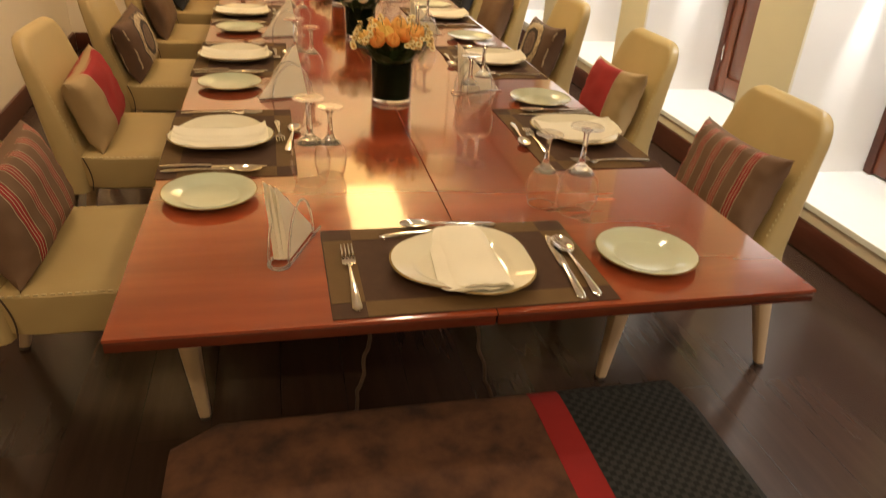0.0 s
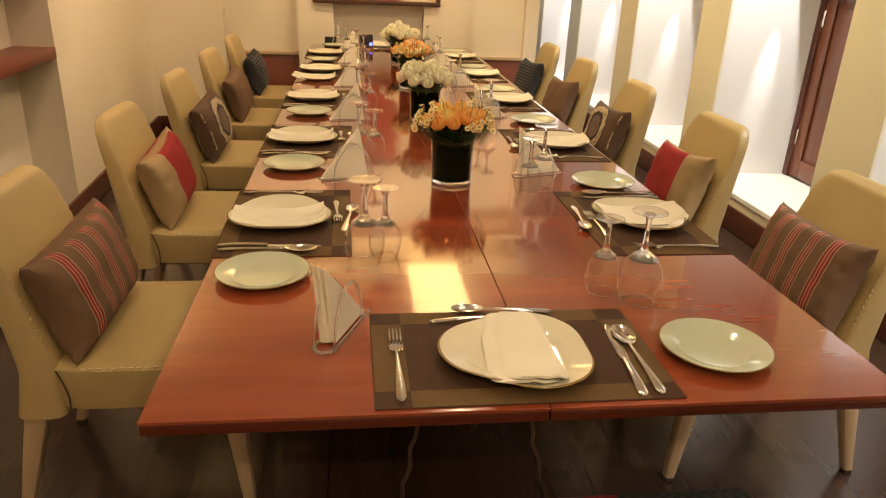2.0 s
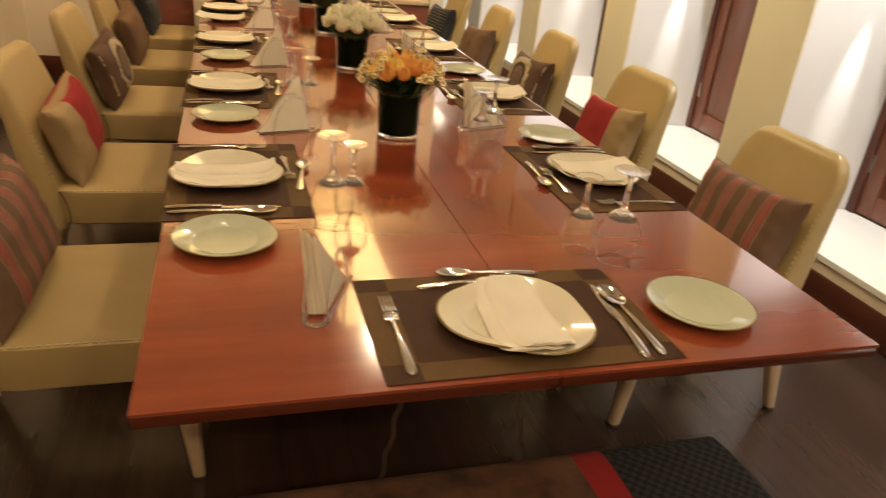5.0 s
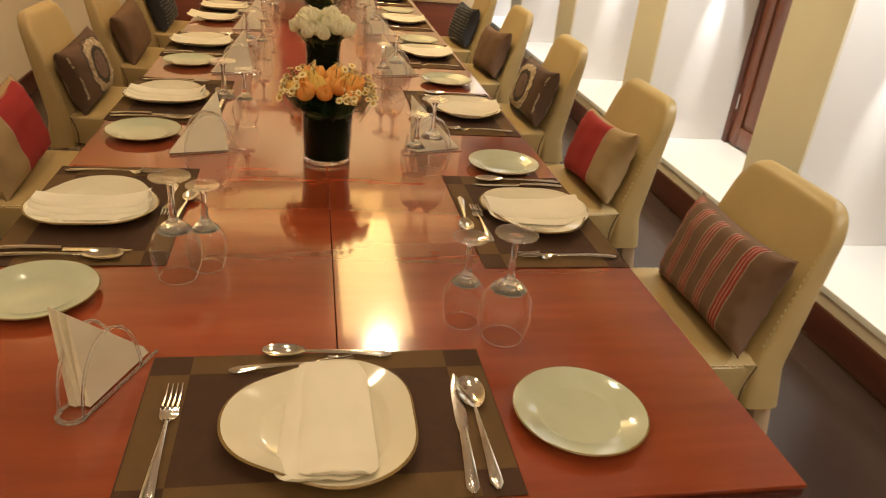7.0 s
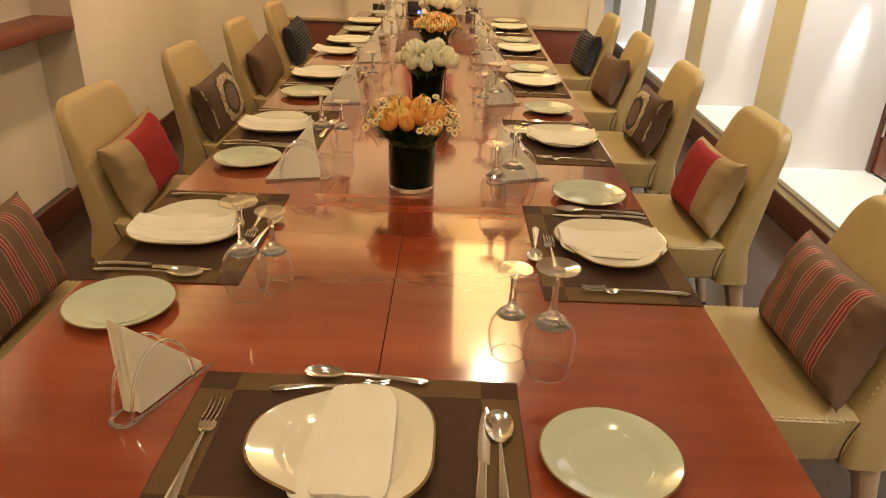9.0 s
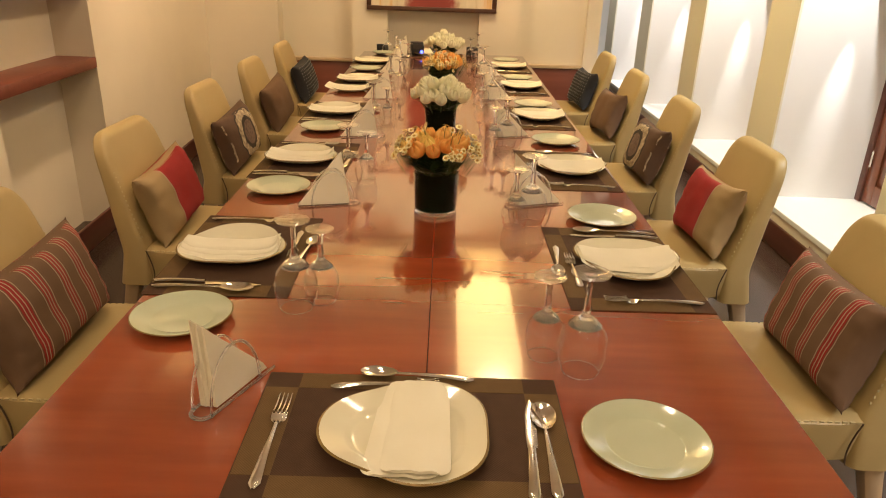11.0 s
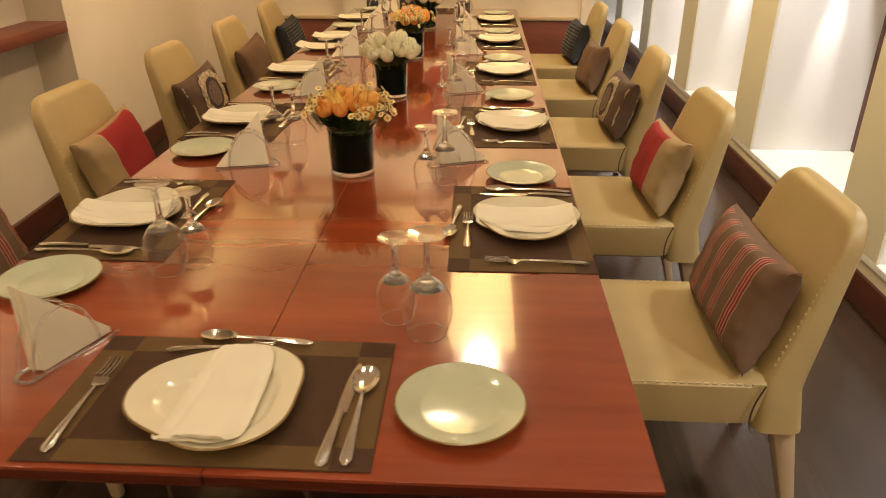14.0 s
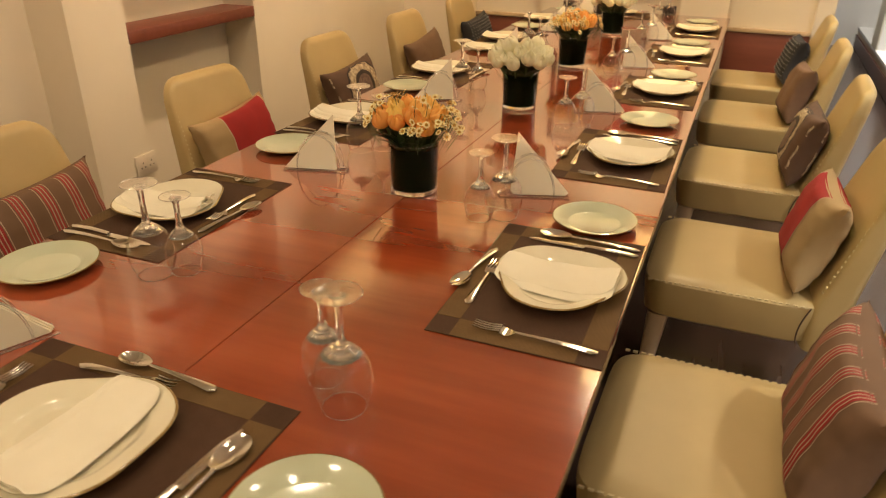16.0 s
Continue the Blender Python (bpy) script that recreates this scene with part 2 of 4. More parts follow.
M_MAT = woven("brown_vinyl_weave", (0.068, 0.036, 0.022), (0.084, 0.047, 0.030), 0.0022)
M_MATLIGHT = woven("tan_vinyl_weave", (0.128, 0.076, 0.032), (0.158, 0.097, 0.044), 0.0022)
M_TAUPE = plain("taupe_cotton", (0.140, 0.078, 0.043), (0.178, 0.102, 0.058), 0.85, 9, fine=800, fine_strength=0.4)
M_BEIGE = plain("beige_cotton", (0.33, 0.225, 0.105), (0.38, 0.265, 0.13), 0.8, 9, fine=800, fine_strength=0.4)
M_RED = plain("red_wool", (0.27, 0.011, 0.012), (0.33, 0.016, 0.016), 0.9, 12, fine=500, fine_strength=0.5)
M_DARKCLOTH = plain("charcoal_cotton", (0.022, 0.022, 0.027), (0.036, 0.036, 0.042), 0.85, 12, fine=800, fine_strength=0.4)
M_DOT = plain("grey_thread", (0.20, 0.20, 0.20), (0.27, 0.27, 0.27), 0.8, 30)
M_CORAL = plain("coral_stripe", (0.30, 0.034, 0.028), (0.36, 0.048, 0.040), 0.85, 20, fine=800, fine_strength=0.4)
M_STRIPE = plain("red_stripe", (0.27, 0.016, 0.016), (0.33, 0.024, 0.022), 0.85, 20, fine=800, fine_strength=0.4)
M_CREAMTHREAD = plain("cream_thread", (0.42, 0.31, 0.21), (0.48, 0.37, 0.26), 0.85, 20)
M_PLUM = plain("taupe_brown_cotton", (0.088, 0.046, 0.026), (0.115, 0.062, 0.036), 0.8, 12, fine=800, fine_strength=0.4)
M_LACE = plain("mottled_lace_print", (0.14, 0.085, 0.055), (0.62, 0.51, 0.33), 0.85, 60)
M_SPECK = plain("speckled_medallion", (0.10, 0.055, 0.044), (0.22, 0.15, 0.11), 0.85, 90)
M_BROWNPRINT = plain("dark_brown_print", (0.026, 0.016, 0.012), (0.050, 0.032, 0.024), 0.8, 30)
M_FUR = plain("mottled_brown_velvet", (0.036, 0.014, 0.008), (0.15, 0.066, 0.032), 0.85, 15, fine=500, fine_strength=0.6, )
M_BLACKPLASTIC = plain("black_plastic", (0.012, 0.012, 0.013), (0.02, 0.02, 0.022), 0.35, 20)
M_FRAME = plain("picture_frame_wood", (0.06, 0.025, 0.015), (0.09, 0.04, 0.02), 0.35, 10)
M_SOCKET = plain("socket_plastic", (0.66, 0.58, 0.46), (0.70, 0.62, 0.49), 0.4, 10)
M_PANEL = glow("panel_glow", (1.0, 0.69, 0.27), 4.6)
M_LAMPGLOW = glow("lamp_glow", (1.0, 0.86, 0.62), 20)
M_BLUE = glow("blue_indicator", (0.08, 0.12, 1.0), 4)


def floor_material():
    """Dark laminate boards that run along the room, with fine joints and a satin face."""
    m, nodes, links, bs = material("dark_laminate")
    tc = nodes.new("ShaderNodeTexCoord")
    mp = nodes.new("ShaderNodeMapping")
    mp.inputs["Rotation"].default_value = (0, 0, radians(90))
    links.new(tc.outputs["Object"], mp.inputs[0])
    br = nodes.new("ShaderNodeTexBrick")
    br.inputs["Scale"].default_value = 1.0
    br.inputs["Brick Width"].default_value, br.inputs["Row Height"].default_value = 1.2, 0.19
    br.inputs["Mortar Size"].default_value = 0.0015
    br.inputs["Color1"].default_value, br.inputs["Color2"].default_value = (0.030, 0.017, 0.012, 1), (0.048, 0.027, 0.019, 1)
    br.inputs["Mortar"].default_value = (0.03, 0.02, 0.014, 1)
    links.new(mp.outputs[0], br.inputs[0])
    g = noise_node(nodes, links, 30, 6, (1, 0.08, 1), 0.6)
    tone = mixed(nodes, links, g.outputs[0], (0.6, 0.6, 0.6), (1.35, 1.35, 1.35))
    mul = nodes.new("ShaderNodeMix")
    mul.data_type, mul.blend_type = "RGBA", "MULTIPLY"
    mul.inputs[0].default_value = 1
    links.new(br.outputs[0], mul.inputs[6])
    links.new(tone.outputs[2], mul.inputs[7])
    links.new(mul.outputs[2], bs.inputs["Base Color"])
    bs.inputs["Roughness"].default_value = 0.22
    links.new(bump(nodes, links, g.outputs[0], 0.05, 0.0006).outputs[0], bs.inputs["Normal"])
    return m


def art_material():
    """Loose upright brush fields of ochre, cream and a broad crimson block."""
    m, nodes, links, bs = material("abstract_paint")
    n = noise_node(nodes, links, 5, 4, (2.4, 1, 0.35))
    cr = nodes.new("ShaderNodeValToRGB")
    e = cr.color_ramp.elements
    e[0].position, e[0].color = 0.30, (0.36, 0.22, 0.07, 1)
    e[1].position, e[1].color = 0.72, (0.62, 0.36, 0.10, 1)
    for pos, col in ((0.42, (0.62, 0.54, 0.40, 1)), (0.55, (0.68, 0.60, 0.46, 1))):
        k = e.new(pos)
        k.color = col
    links.new(n.outputs[0], cr.inputs[0])
    tc = nodes.new("ShaderNodeTexCoord")
    sep = nodes.new("ShaderNodeSeparateXYZ")
    links.new(tc.outputs["Object"], sep.inputs[0])
    wob = noise_node(nodes, links, 14, 4)
    add = nodes.new("ShaderNodeMath")
    add.operation = "MULTIPLY_ADD"
    add.inputs[1].default_value = 0.16
    links.new(wob.outputs[0], add.inputs[0])
    absx = nodes.new("ShaderNodeMath")
    absx.operation = "ABSOLUTE"
    links.new(sep.outputs[0], absx.inputs[0])
    links.new(absx.outputs[0], add.inputs[2])
    r = ramp(nodes, links, add.outputs[0], 0.30, 0.22)
    red = mixed(nodes, links, r.outputs[0], (0, 0, 0), (0.27, 0.045, 0.035))
    links.new(cr.outputs[0], red.inputs[6])
    links.new(red.outputs[2], bs.inputs["Base Color"])
    bs.inputs["Roughness"].default_value = 0.5
    links.new(bump(nodes, links, n.outputs[0], 0.3, 0.002).outputs[0], bs.inputs["Normal"])
    return m


M_FLOOR = floor_material()
M_ART = art_material()


# ---- mesh helpers ----
def part(name, bm, mat, parent=None, label="", smooth=True):
    """Link a bmesh as one mesh object, under a thing or a part."""
    bmesh.ops.recalc_face_normals(bm, faces=bm.faces)
    me = bpy.data.meshes.new(name)
    bm.to_mesh(me)
    bm.free()
    me.materials.append(mat)
    if smooth:
        me.polygons.foreach_set("use_smooth", [True] * len(me.polygons))
        me.set_sharp_from_angle(angle=radians(38))
    ob = new(name, me)
    if parent:
        ob.parent = parent
    if label:
        ob["label"] = label
    return ob


def thing(name, label, category, group="", kind=""):
    return tagged(new(name), label, category, group, kind)


def add_box(bm, lo, hi, bevel=0.0, seg=2):
    r = bmesh.ops.create_cube(bm, size=1.0)
    size = [b - a for a, b in zip(lo, hi)]
    mid = [(a + b) / 2 for a, b in zip(lo, hi)]
    bmesh.ops.transform(bm, matrix=Matrix.Translation(mid) @ Matrix.Diagonal((*size, 1)), verts=r["verts"])
    if bevel:
        edges = list({e for v in r["verts"] for e in v.link_edges})
        bmesh.ops.bevel(bm, geom=edges, offset=bevel, segments=seg, affect="EDGES", profile=0.5)


def box(lo, hi, bevel=0.0, seg=2):
    bm = bmesh.new()
    add_box(bm, lo, hi, bevel, seg)
    return bm


def rings_mesh(bm, rings, close_start=True, close_end=True):
    """Skin rings of equal length; close the ends with fans or faces."""
    rows = [[bm.verts.new(p) for p in r] for r in rings]
    n = len(rows[0])
    for a, b in zip(rows, rows[1:]):
        for k in range(n):
            bm.faces.new((a[k], a[(k + 1) % n], b[(k + 1) % n], b[k]))
    if close_start:
        bm.faces.new(list(reversed(rows[0])))
    if close_end:
        bm.faces.new(rows[-1])


def lathe(profile, steps=32, place=(0, 0, 0), shape=None, close=True):
    """Turn a profile of (radius, height) about z; shape(angle) scales the radius."""
    bm = bmesh.new()
    rings = []
    for r, z in profile:
        ring = []
        for k in range(steps):
            a = 2 * math.pi * k / steps
            q = max(r, 0.0004) * (shape(a) if shape else 1)
            ring.append((place[0] + q * math.cos(a), place[1] + q * math.sin(a), place[2] + z))
        rings.append(ring)
    rings_mesh(bm, rings, close, close)
    return bm


def tube(bm, points, radius, steps=8, caps=True):
    """A round bar along points; radius may be a list."""
    pts = [Vector(p) for p in points]
    rings = []
    side = None
    for k, p in enumerate(pts):
        d = (pts[min(k + 1, len(pts) - 1)] - pts[max(k - 1, 0)]).normalized()
        if side is None:
            side = d.orthogonal().normalized()
        side = (side - d * side.dot(d)).normalized()
        up = d.cross(side)
        r = radius[k] if isinstance(radius, (list, tuple)) else radius
        rings.append([p + r * (math.cos(2 * math.pi * j / steps) * side + math.sin(2 * math.pi * j / steps) * up) for j in range(steps)])
    rings_mesh(bm, rings, caps, caps)


def squircle(cx, cy, hx, hy, z, n=28, power=4.0, tilt=0.0):
    """A rounded rectangle as a ring."""
    ring = []
    for k in range(n):
        a = 2 * math.pi * (k + 0.5) / n
        c, s = math.cos(a), math.sin(a)
        x = math.copysign(abs(c) ** (2 / power), c) * hx
        y = math.copysign(abs(s) ** (2 / power), s) * hy
        ring.append((cx + x, cy + y, z + tilt * x))
    return ring


# ---- room ----
WX, EX = -1.79, 1.885
NEAR_Y, FAR_Y, PIER_Y, END_Y = -3.2, 5.25, 5.08, 9.0
SILL_Z, BACK_X = 0.215, 2.43


def structure(name, bm, mat, label, parent=None, smooth=False):
    return tagged(part(name, bm, mat, parent, "", smooth), label, "", "", "structure")


structure("floor", box((-2.4, NEAR_Y - 0.2, -0.1), (2.8, END_Y + 0.2, 0)), M_FLOOR, "dark brown satin laminate floor of long boards")
structure("ceiling", box((-2.4, NEAR_Y - 0.2, CEILING_Z), (2.8, END_Y + 0.2, CEILING_Z + 0.15)), M_CEIL, "plain cream painted flat ceiling")

# west wall, a little out of square with the rest, with tall recesses that hold wooden shelves
WEST_TURN = pose(WX, 2.99, 0, 0, 0, 2.5) @ pose(-WX, -2.99, 0)
RECESSES = [(-1.77, -0.80), (-0.47, 0.50), (0.76, 1.72), (2.03, 2.99)]
bm = bmesh.new()
y0 = NEAR_Y
for a, b in RECESSES:
    add_box(bm, (WX - 0.4, y0, 0), (WX, a, CEILING_Z))
    add_box(bm, (WX - 0.4, a, 2.3), (WX, b, CEILING_Z))
    add_box(bm, (WX - 0.4, a, 0), (WX - 0.2, b, 2.3))
    y0 = b
add_box(bm, (WX - 0.4, y0, 0), (WX, 5.9, CEILING_Z))
structure("wall_west", bm, M_WALL, "cream plastered wall with tall shelf recesses").matrix_world = WEST_TURN
structure("wall_south", box((-2.4, NEAR_Y - 0.2, 0), (2.8, NEAR_Y, CEILING_Z)), M_WALL, "plain cream plastered wall")
structure("wall_end", box((1.0, END_Y, 0), (2.8, END_Y + 0.2, CEILING_Z)), M_JAMB, "plain white plastered passage end wall")


def skirting(name, lo, hi):
    return structure(name, box(lo, hi, 0.006), M_TRIM, "dark stained wooden skirting board", smooth=True)


skirting("baseboard_west", (WX, NEAR_Y, 0), (WX + 0.018, FAR_Y - 0.162, 0.13)).matrix_world = WEST_TURN
skirting("baseboard_east", (EX - 0.018, NEAR_Y, 0), (EX, END_Y, 0.135))


def shelf(y0, y1, z):
    t = thing("wall_shelf", "reddish brown wooden shelf board set in a cream wall recess", "shelf", "shelves in the wall recesses")
    part("board", box((WX - 0.2, y0 + 0.002, z - 0.054), (WX + 0.004, y1 - 0.002, z), 0.004), M_WAINSCOT, t)
    t.matrix_world = WEST_TURN


shelf(*RECESSES[-1], 0.908)
shelf(*RECESSES[-1], 1.30)

# far wall: a projecting pier between two wainscoted bays
bm = bmesh.new()
add_box(bm, (-2.28, FAR_Y, 0), (-0.73, FAR_Y + 0.45, CEILING_Z))
add_box(bm, (0.59, FAR_Y, 0), (1.14, FAR_Y + 0.45, CEILING_Z))
structure("wall_north", bm, M_WALL, "cream plastered wall beside the picture pier")
bm = bmesh.new()
add_box(bm, (-0.73, PIER_Y, 0), (-0.45, FAR_Y + 0.45, CEILING_Z))
add_box(bm, (0.27, PIER_Y, 0), (0.59, FAR_Y + 0.45, CEILING_Z))
add_box(bm, (-0.45, PIER_Y, 1.16), (0.27, FAR_Y + 0.45, CEILING_Z))
add_box(bm, (-0.45, PIER_Y + 0.09, 0), (0.27, FAR_Y + 0.45, 1.16))
structure("picture_pier", bm, M_WALL, "cream plastered pier with a shallow grey recess")
structure("wall_pilaster", box((1.14, FAR_Y - 0.05, 0), (1.255, FAR_Y + 0.45, CEILING_Z), 0.004), M_WALL, "cream plastered pilaster at the wall's end")


def wainscot(x0, x1):
    t = tagged(new("wainscot"), "reddish brown wooden wainscot with a beige cap", "", "", "structure")
    part("panel", box((x0, FAR_Y - 0.03, 0), (x1, FAR_Y - 0.001, 0.622), 0.003), M_WAINSCOT, t)
    part("cap", box((x0, FAR_Y - 0.045, 0.622), (x1, FAR_Y - 0.001, 0.650), 0.006), M_CHAIRLEG, t, "beige moulded cap rail")


structure("corner_pilaster", box((WX - 0.2, FAR_Y - 0.16, 0), (-1.31, FAR_Y - 0.0005, CEILING_Z), 0.004), M_WALL, "cream plastered corner pilaster")
skirting("baseboard_north", (WX - 0.07, FAR_Y - 0.178, 0), (-1.31, FAR_Y - 0.161, 0.13))
wainscot(-1.308, -0.732)
wainscot(0.592, 1.138)

# east wall: deep window embrasures between piers, with timber shutters at their backs
PIERS = [(-2.50, -2.15), (-1.07, -0.72), (0.35, 0.70), (1.77, 2.12), (3.19, 3.54), (4.61, 4.96), (6.03, 6.38), (7.45, 7.80)]


def pier(y0, y1):
    structure("wall_pier", box((EX, y0, SILL_Z), (BACK_X + 0.3, y1, CEILING_Z), 0.004), M_JAMB, "white plaster window jamb wall")
    structure("pier_face", box((EX - 0.012, y0 - 0.002, SILL_Z), (EX - 0.0005, y1 + 0.002, CEILING_Z)), M_PIER, "cream painted pier face between the window recesses")


for a, b in PIERS:
    pier(a, b)
structure("sill_wall", box((EX, NEAR_Y, 0), (BACK_X + 0.3, END_Y, SILL_Z - 0.03)), M_WALL, "cream plastered low wall under the windows")
structure("window_sill", box((EX - 0.012, NEAR_Y, SILL_Z - 0.03), (BACK_X + 0.3, END_Y, SILL_Z), 0.004), M_JAMB, "white painted window sill")
structure("wall_east", box((BACK_X + 0.06, NEAR_Y, SILL_Z), (BACK_X + 0.3, END_Y, CEILING_Z)), M_JAMB, "plain white wall behind the shutters")
structure("lintel", box((EX, NEAR_Y, 2.3), (BACK_X + 0.3, END_Y, CEILING_Z)), M_WALL, "cream plastered lintel over the window recesses")


def shutter(y0, y1):
    t = thing("window_shutter", "polished reddish brown timber shutter with raised panels", "shutter", "shutters in the window recesses")
    z0, z1 = SILL_Z + 0.012, 1.37
    x0, x1 = BACK_X, BACK_X + 0.05
    mid = (y0 + y1) / 2
    part("frame", box((x0 - 0.012, y1 - 0.05, z0 - 0.01), (x1, y1 - 0.002, z1), 0.004), M_TRIM, t, "dark stained upright frame")
    part("frame", box((x0 - 0.012, y0 + 0.002, z0 - 0.01), (x1, y0 + 0.05, z1), 0.004), M_TRIM, t, "dark stained upright frame")
    for a, b in ((y0 + 0.052, mid - 0.002), (mid + 0.002, y1 - 0.052)):
        leaf = part("leaf", box((x0 + 0.012, a, z0), (x1, b, z1), 0.003), M_SHUTTER, t)
        for s0, s1 in ((a, a + 0.09), (b - 0.09, b)):
            part("stile", box((x0, s0, z0), (x0 + 0.011, s1, z1), 0.003), M_SHUTTER, leaf)
        for s0, s1 in ((z0, z0 + 0.11), (z1 - 0.11, z1)):
            part("rail", box((x0, a + 0.092, s0), (x0 + 0.011, b - 0.092, s1), 0.003), M_SHUTTER, leaf)
        part("raised_panel", box((x0 + 0.002, a + 0.115, z0 + 0.135), (x0 + 0.0115, b - 0.115, z1 - 0.135), 0.006), M_SHUTTER, leaf)
        for hz in (z0 + 0.2, z1 - 0.25):
            bm = bmesh.new()
            tube(bm, [(x0 - 0.006, b - 0.01 if b > mid else a + 0.01, hz + q) for q in (0, 0.09)], 0.007)
            part("hinge", bm, M_STEEL, leaf, "brushed metal barrel hinge")
    part("pelmet", box((BACK_X - 0.17, y0 + 0.002, z1 + 0.01), (x1, y1 - 0.002, z1 + 0.14), 0.006), M_TRIM, t, "dark wooden pelmet box")


for (a0, a1), (b0, b1) in zip(PIERS, PIERS[1:]):
    shutter(a1, b0)

# unseen cove ledges, added to hide the fill strips which wash the ceiling
for name, lo, hi in (("west", (WX + 0.001, 3.2, 2.38), (WX + 0.13, 4.9, 2.42)), ("north", (-1.31, PIER_Y - 0.14, 2.38), (1.2, PIER_Y - 0.001, 2.42))):
    ledge = structure("trim_unseen_cove_" + name, box(lo, hi, 0.006), M_WALL, "unseen cream cove ledge added to hide a strip of fill light")
    if name == "west":
        ledge.matrix_world = WEST_TURN

# picture over the recess
t = thing("framed_picture", "abstract painting of crimson and ochre in a dark frame", "picture")
PX0, PX1, PZ0, PZ1 = -0.585, 0.375, 1.047, 1.77
part("canvas", box((-0.47, -0.004, -0.33), (0.47, 0.004, 0.33)), M_ART, t, "painted canvas of crimson and ochre fields", smooth=False)
for lo, hi in (((-0.505, -0.02, -0.3625), (0.505, 0.012, -0.33)), ((-0.505, -0.02, 0.33), (0.505, 0.012, 0.3625)),
               ((-0.505, -0.02, -0.33), (-0.47, 0.012, 0.33)), ((0.47, -0.02, -0.33), (0.505, 0.012, 0.33))):
    part("frame", box(lo, hi, 0.005), M_FRAME, t)
t.matrix_world = pose((PX0 + PX1) / 2, PIER_Y - 0.013, (PZ0 + PZ1) / 2)

# wall socket
t = thing("wall_socket", "cream plastic double wall socket above the skirting", "socket")
part("plate", box((WX + 0.0005, 1.93, 0.27), (WX + 0.012, 2.06, 0.37), 0.004), M_SOCKET, t)
for k in range(2):
    outlet = part("outlet", box((WX + 0.0122, 1.945 + 0.055 * k, 0.29), (WX + 0.0138, 1.99 + 0.055 * k, 0.35), 0.001), M_SOCKET, t)
    for dy, dz in ((0.0, 0.012), (-0.011, -0.010), (0.011, -0.010)):
        part("pin_slot", box((WX + 0.0139, 1.9645 + 0.055 * k + dy, 0.316 + dz), (WX + 0.0145, 1.9705 + 0.055 * k + dy, 0.324 + dz)), M_FOOT, outlet, "dark pin slot", smooth=False)
t.matrix_world = WEST_TURN

# lamps of the ceiling: the panel and one hot lamp, then added fills
t = thing("ceiling_light_panel", "long warm glowing light panel flush with the ceiling", "ceiling light")
part("diffuser", box((PANEL[0], PANEL[1], CEILING_Z - 0.012), (PANEL[2], PANEL[3], CEILING_Z - 0.002)), M_PANEL, t)
for lo, hi in (((PANEL[0] - 0.02, PANEL[1] - 0.02), (PANEL[0], PANEL[3] + 0.02)), ((PANEL[2], PANEL[1] - 0.02), (PANEL[2] + 0.02, PANEL[3] + 0.02))):
    part("frame", box((*lo, CEILING_Z - 0.018), (*hi, CEILING_Z - 0.001), 0.002), M_CEIL, t)
# only HOT_LAMP is a lamp of the room; the other discs are added fill
for spot in (HOT_LAMP, *FILL_LAMPS):
    t = thing("ceiling_downlight", "small round bright ceiling disc, one a real lamp, the others added fill", "downlight", "ceiling downlights")
    part("ring", lathe([(0.10, 0), (0.105, -0.008), (0.085, -0.012), (0.08, 0.0)], 28, (*spot, CEILING_Z - 0.001)), M_STEEL, t)
    part("diffuser", lathe([(0.0, -0.001), (0.078, -0.001), (0.078, -0.004), (0, -0.004)], 28, (*spot, CEILING_Z - 0.001)), M_LAMPGLOW, t, "glowing warm diffuser disc")
# unseen canopies for the added wall fill spots
for wx, wy in [(sx * 0.92, y) for y in WASH_Y for sx in (-1, 1)] + [(x, 4.35) for x in (-1.0, 0.0, 0.95)]:
    t = thing("wall_washer", "small round black canopy of an added wall fill spot", "spotlight", "ceiling spotlights")
    part("canopy", lathe([(0, 0), (0.04, 0), (0.04, -0.012), (0, -0.012)], 20, (wx, wy, CEILING_Z - 0.001)), M_BLACKPLASTIC, t)

# ---- dining table ----
TZ, TW, TL = 0.75, 0.615, 4.90
table = thing("dining_table", "long glossy cherry wood dining table with a centre joint", "dining table")
for x0, x1 in ((-TW, -0.0008), (0.0008, TW)):
    part("tabletop", box((x0, 0.0, TZ - 0.006), (x1, TL, TZ), 0.0007, 1), M_TABLE, table)
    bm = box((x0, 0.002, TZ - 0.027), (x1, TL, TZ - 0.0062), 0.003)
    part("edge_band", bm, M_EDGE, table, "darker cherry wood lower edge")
for y in (1.4, 2.7, 4.0):
    part("pedestal", box((-0.16, y - 0.16, 0.04), (0.16, y + 0.16, TZ - 0.029), 0.01), M_LEG, table, "dark wooden pedestal")
    part("foot", box((-0.28, y - 0.24, 0.0), (0.28, y + 0.24, 0.039), 0.01), M_LEG, table, "dark wooden base plate")
for x, lean in ((-0.17, -0.035), (0.02, 0.06)):
    t = thing("hanging_cord", "thin brown twisted cord hanging below the table edge", "cord", "cords under the table")
    bm = bmesh.new()
    tube(bm, [(x + lean * (k / 24) ** 1.5 * 2.2 + 0.004 * math.sin(k * 1.7), 0.25 + 0.004 * math.cos(k * 1.7), TZ - 0.029 - 0.55 * k / 24) for k in range(25)], 0.0045, 6)
    part("cord", bm, M_PIPING, t)


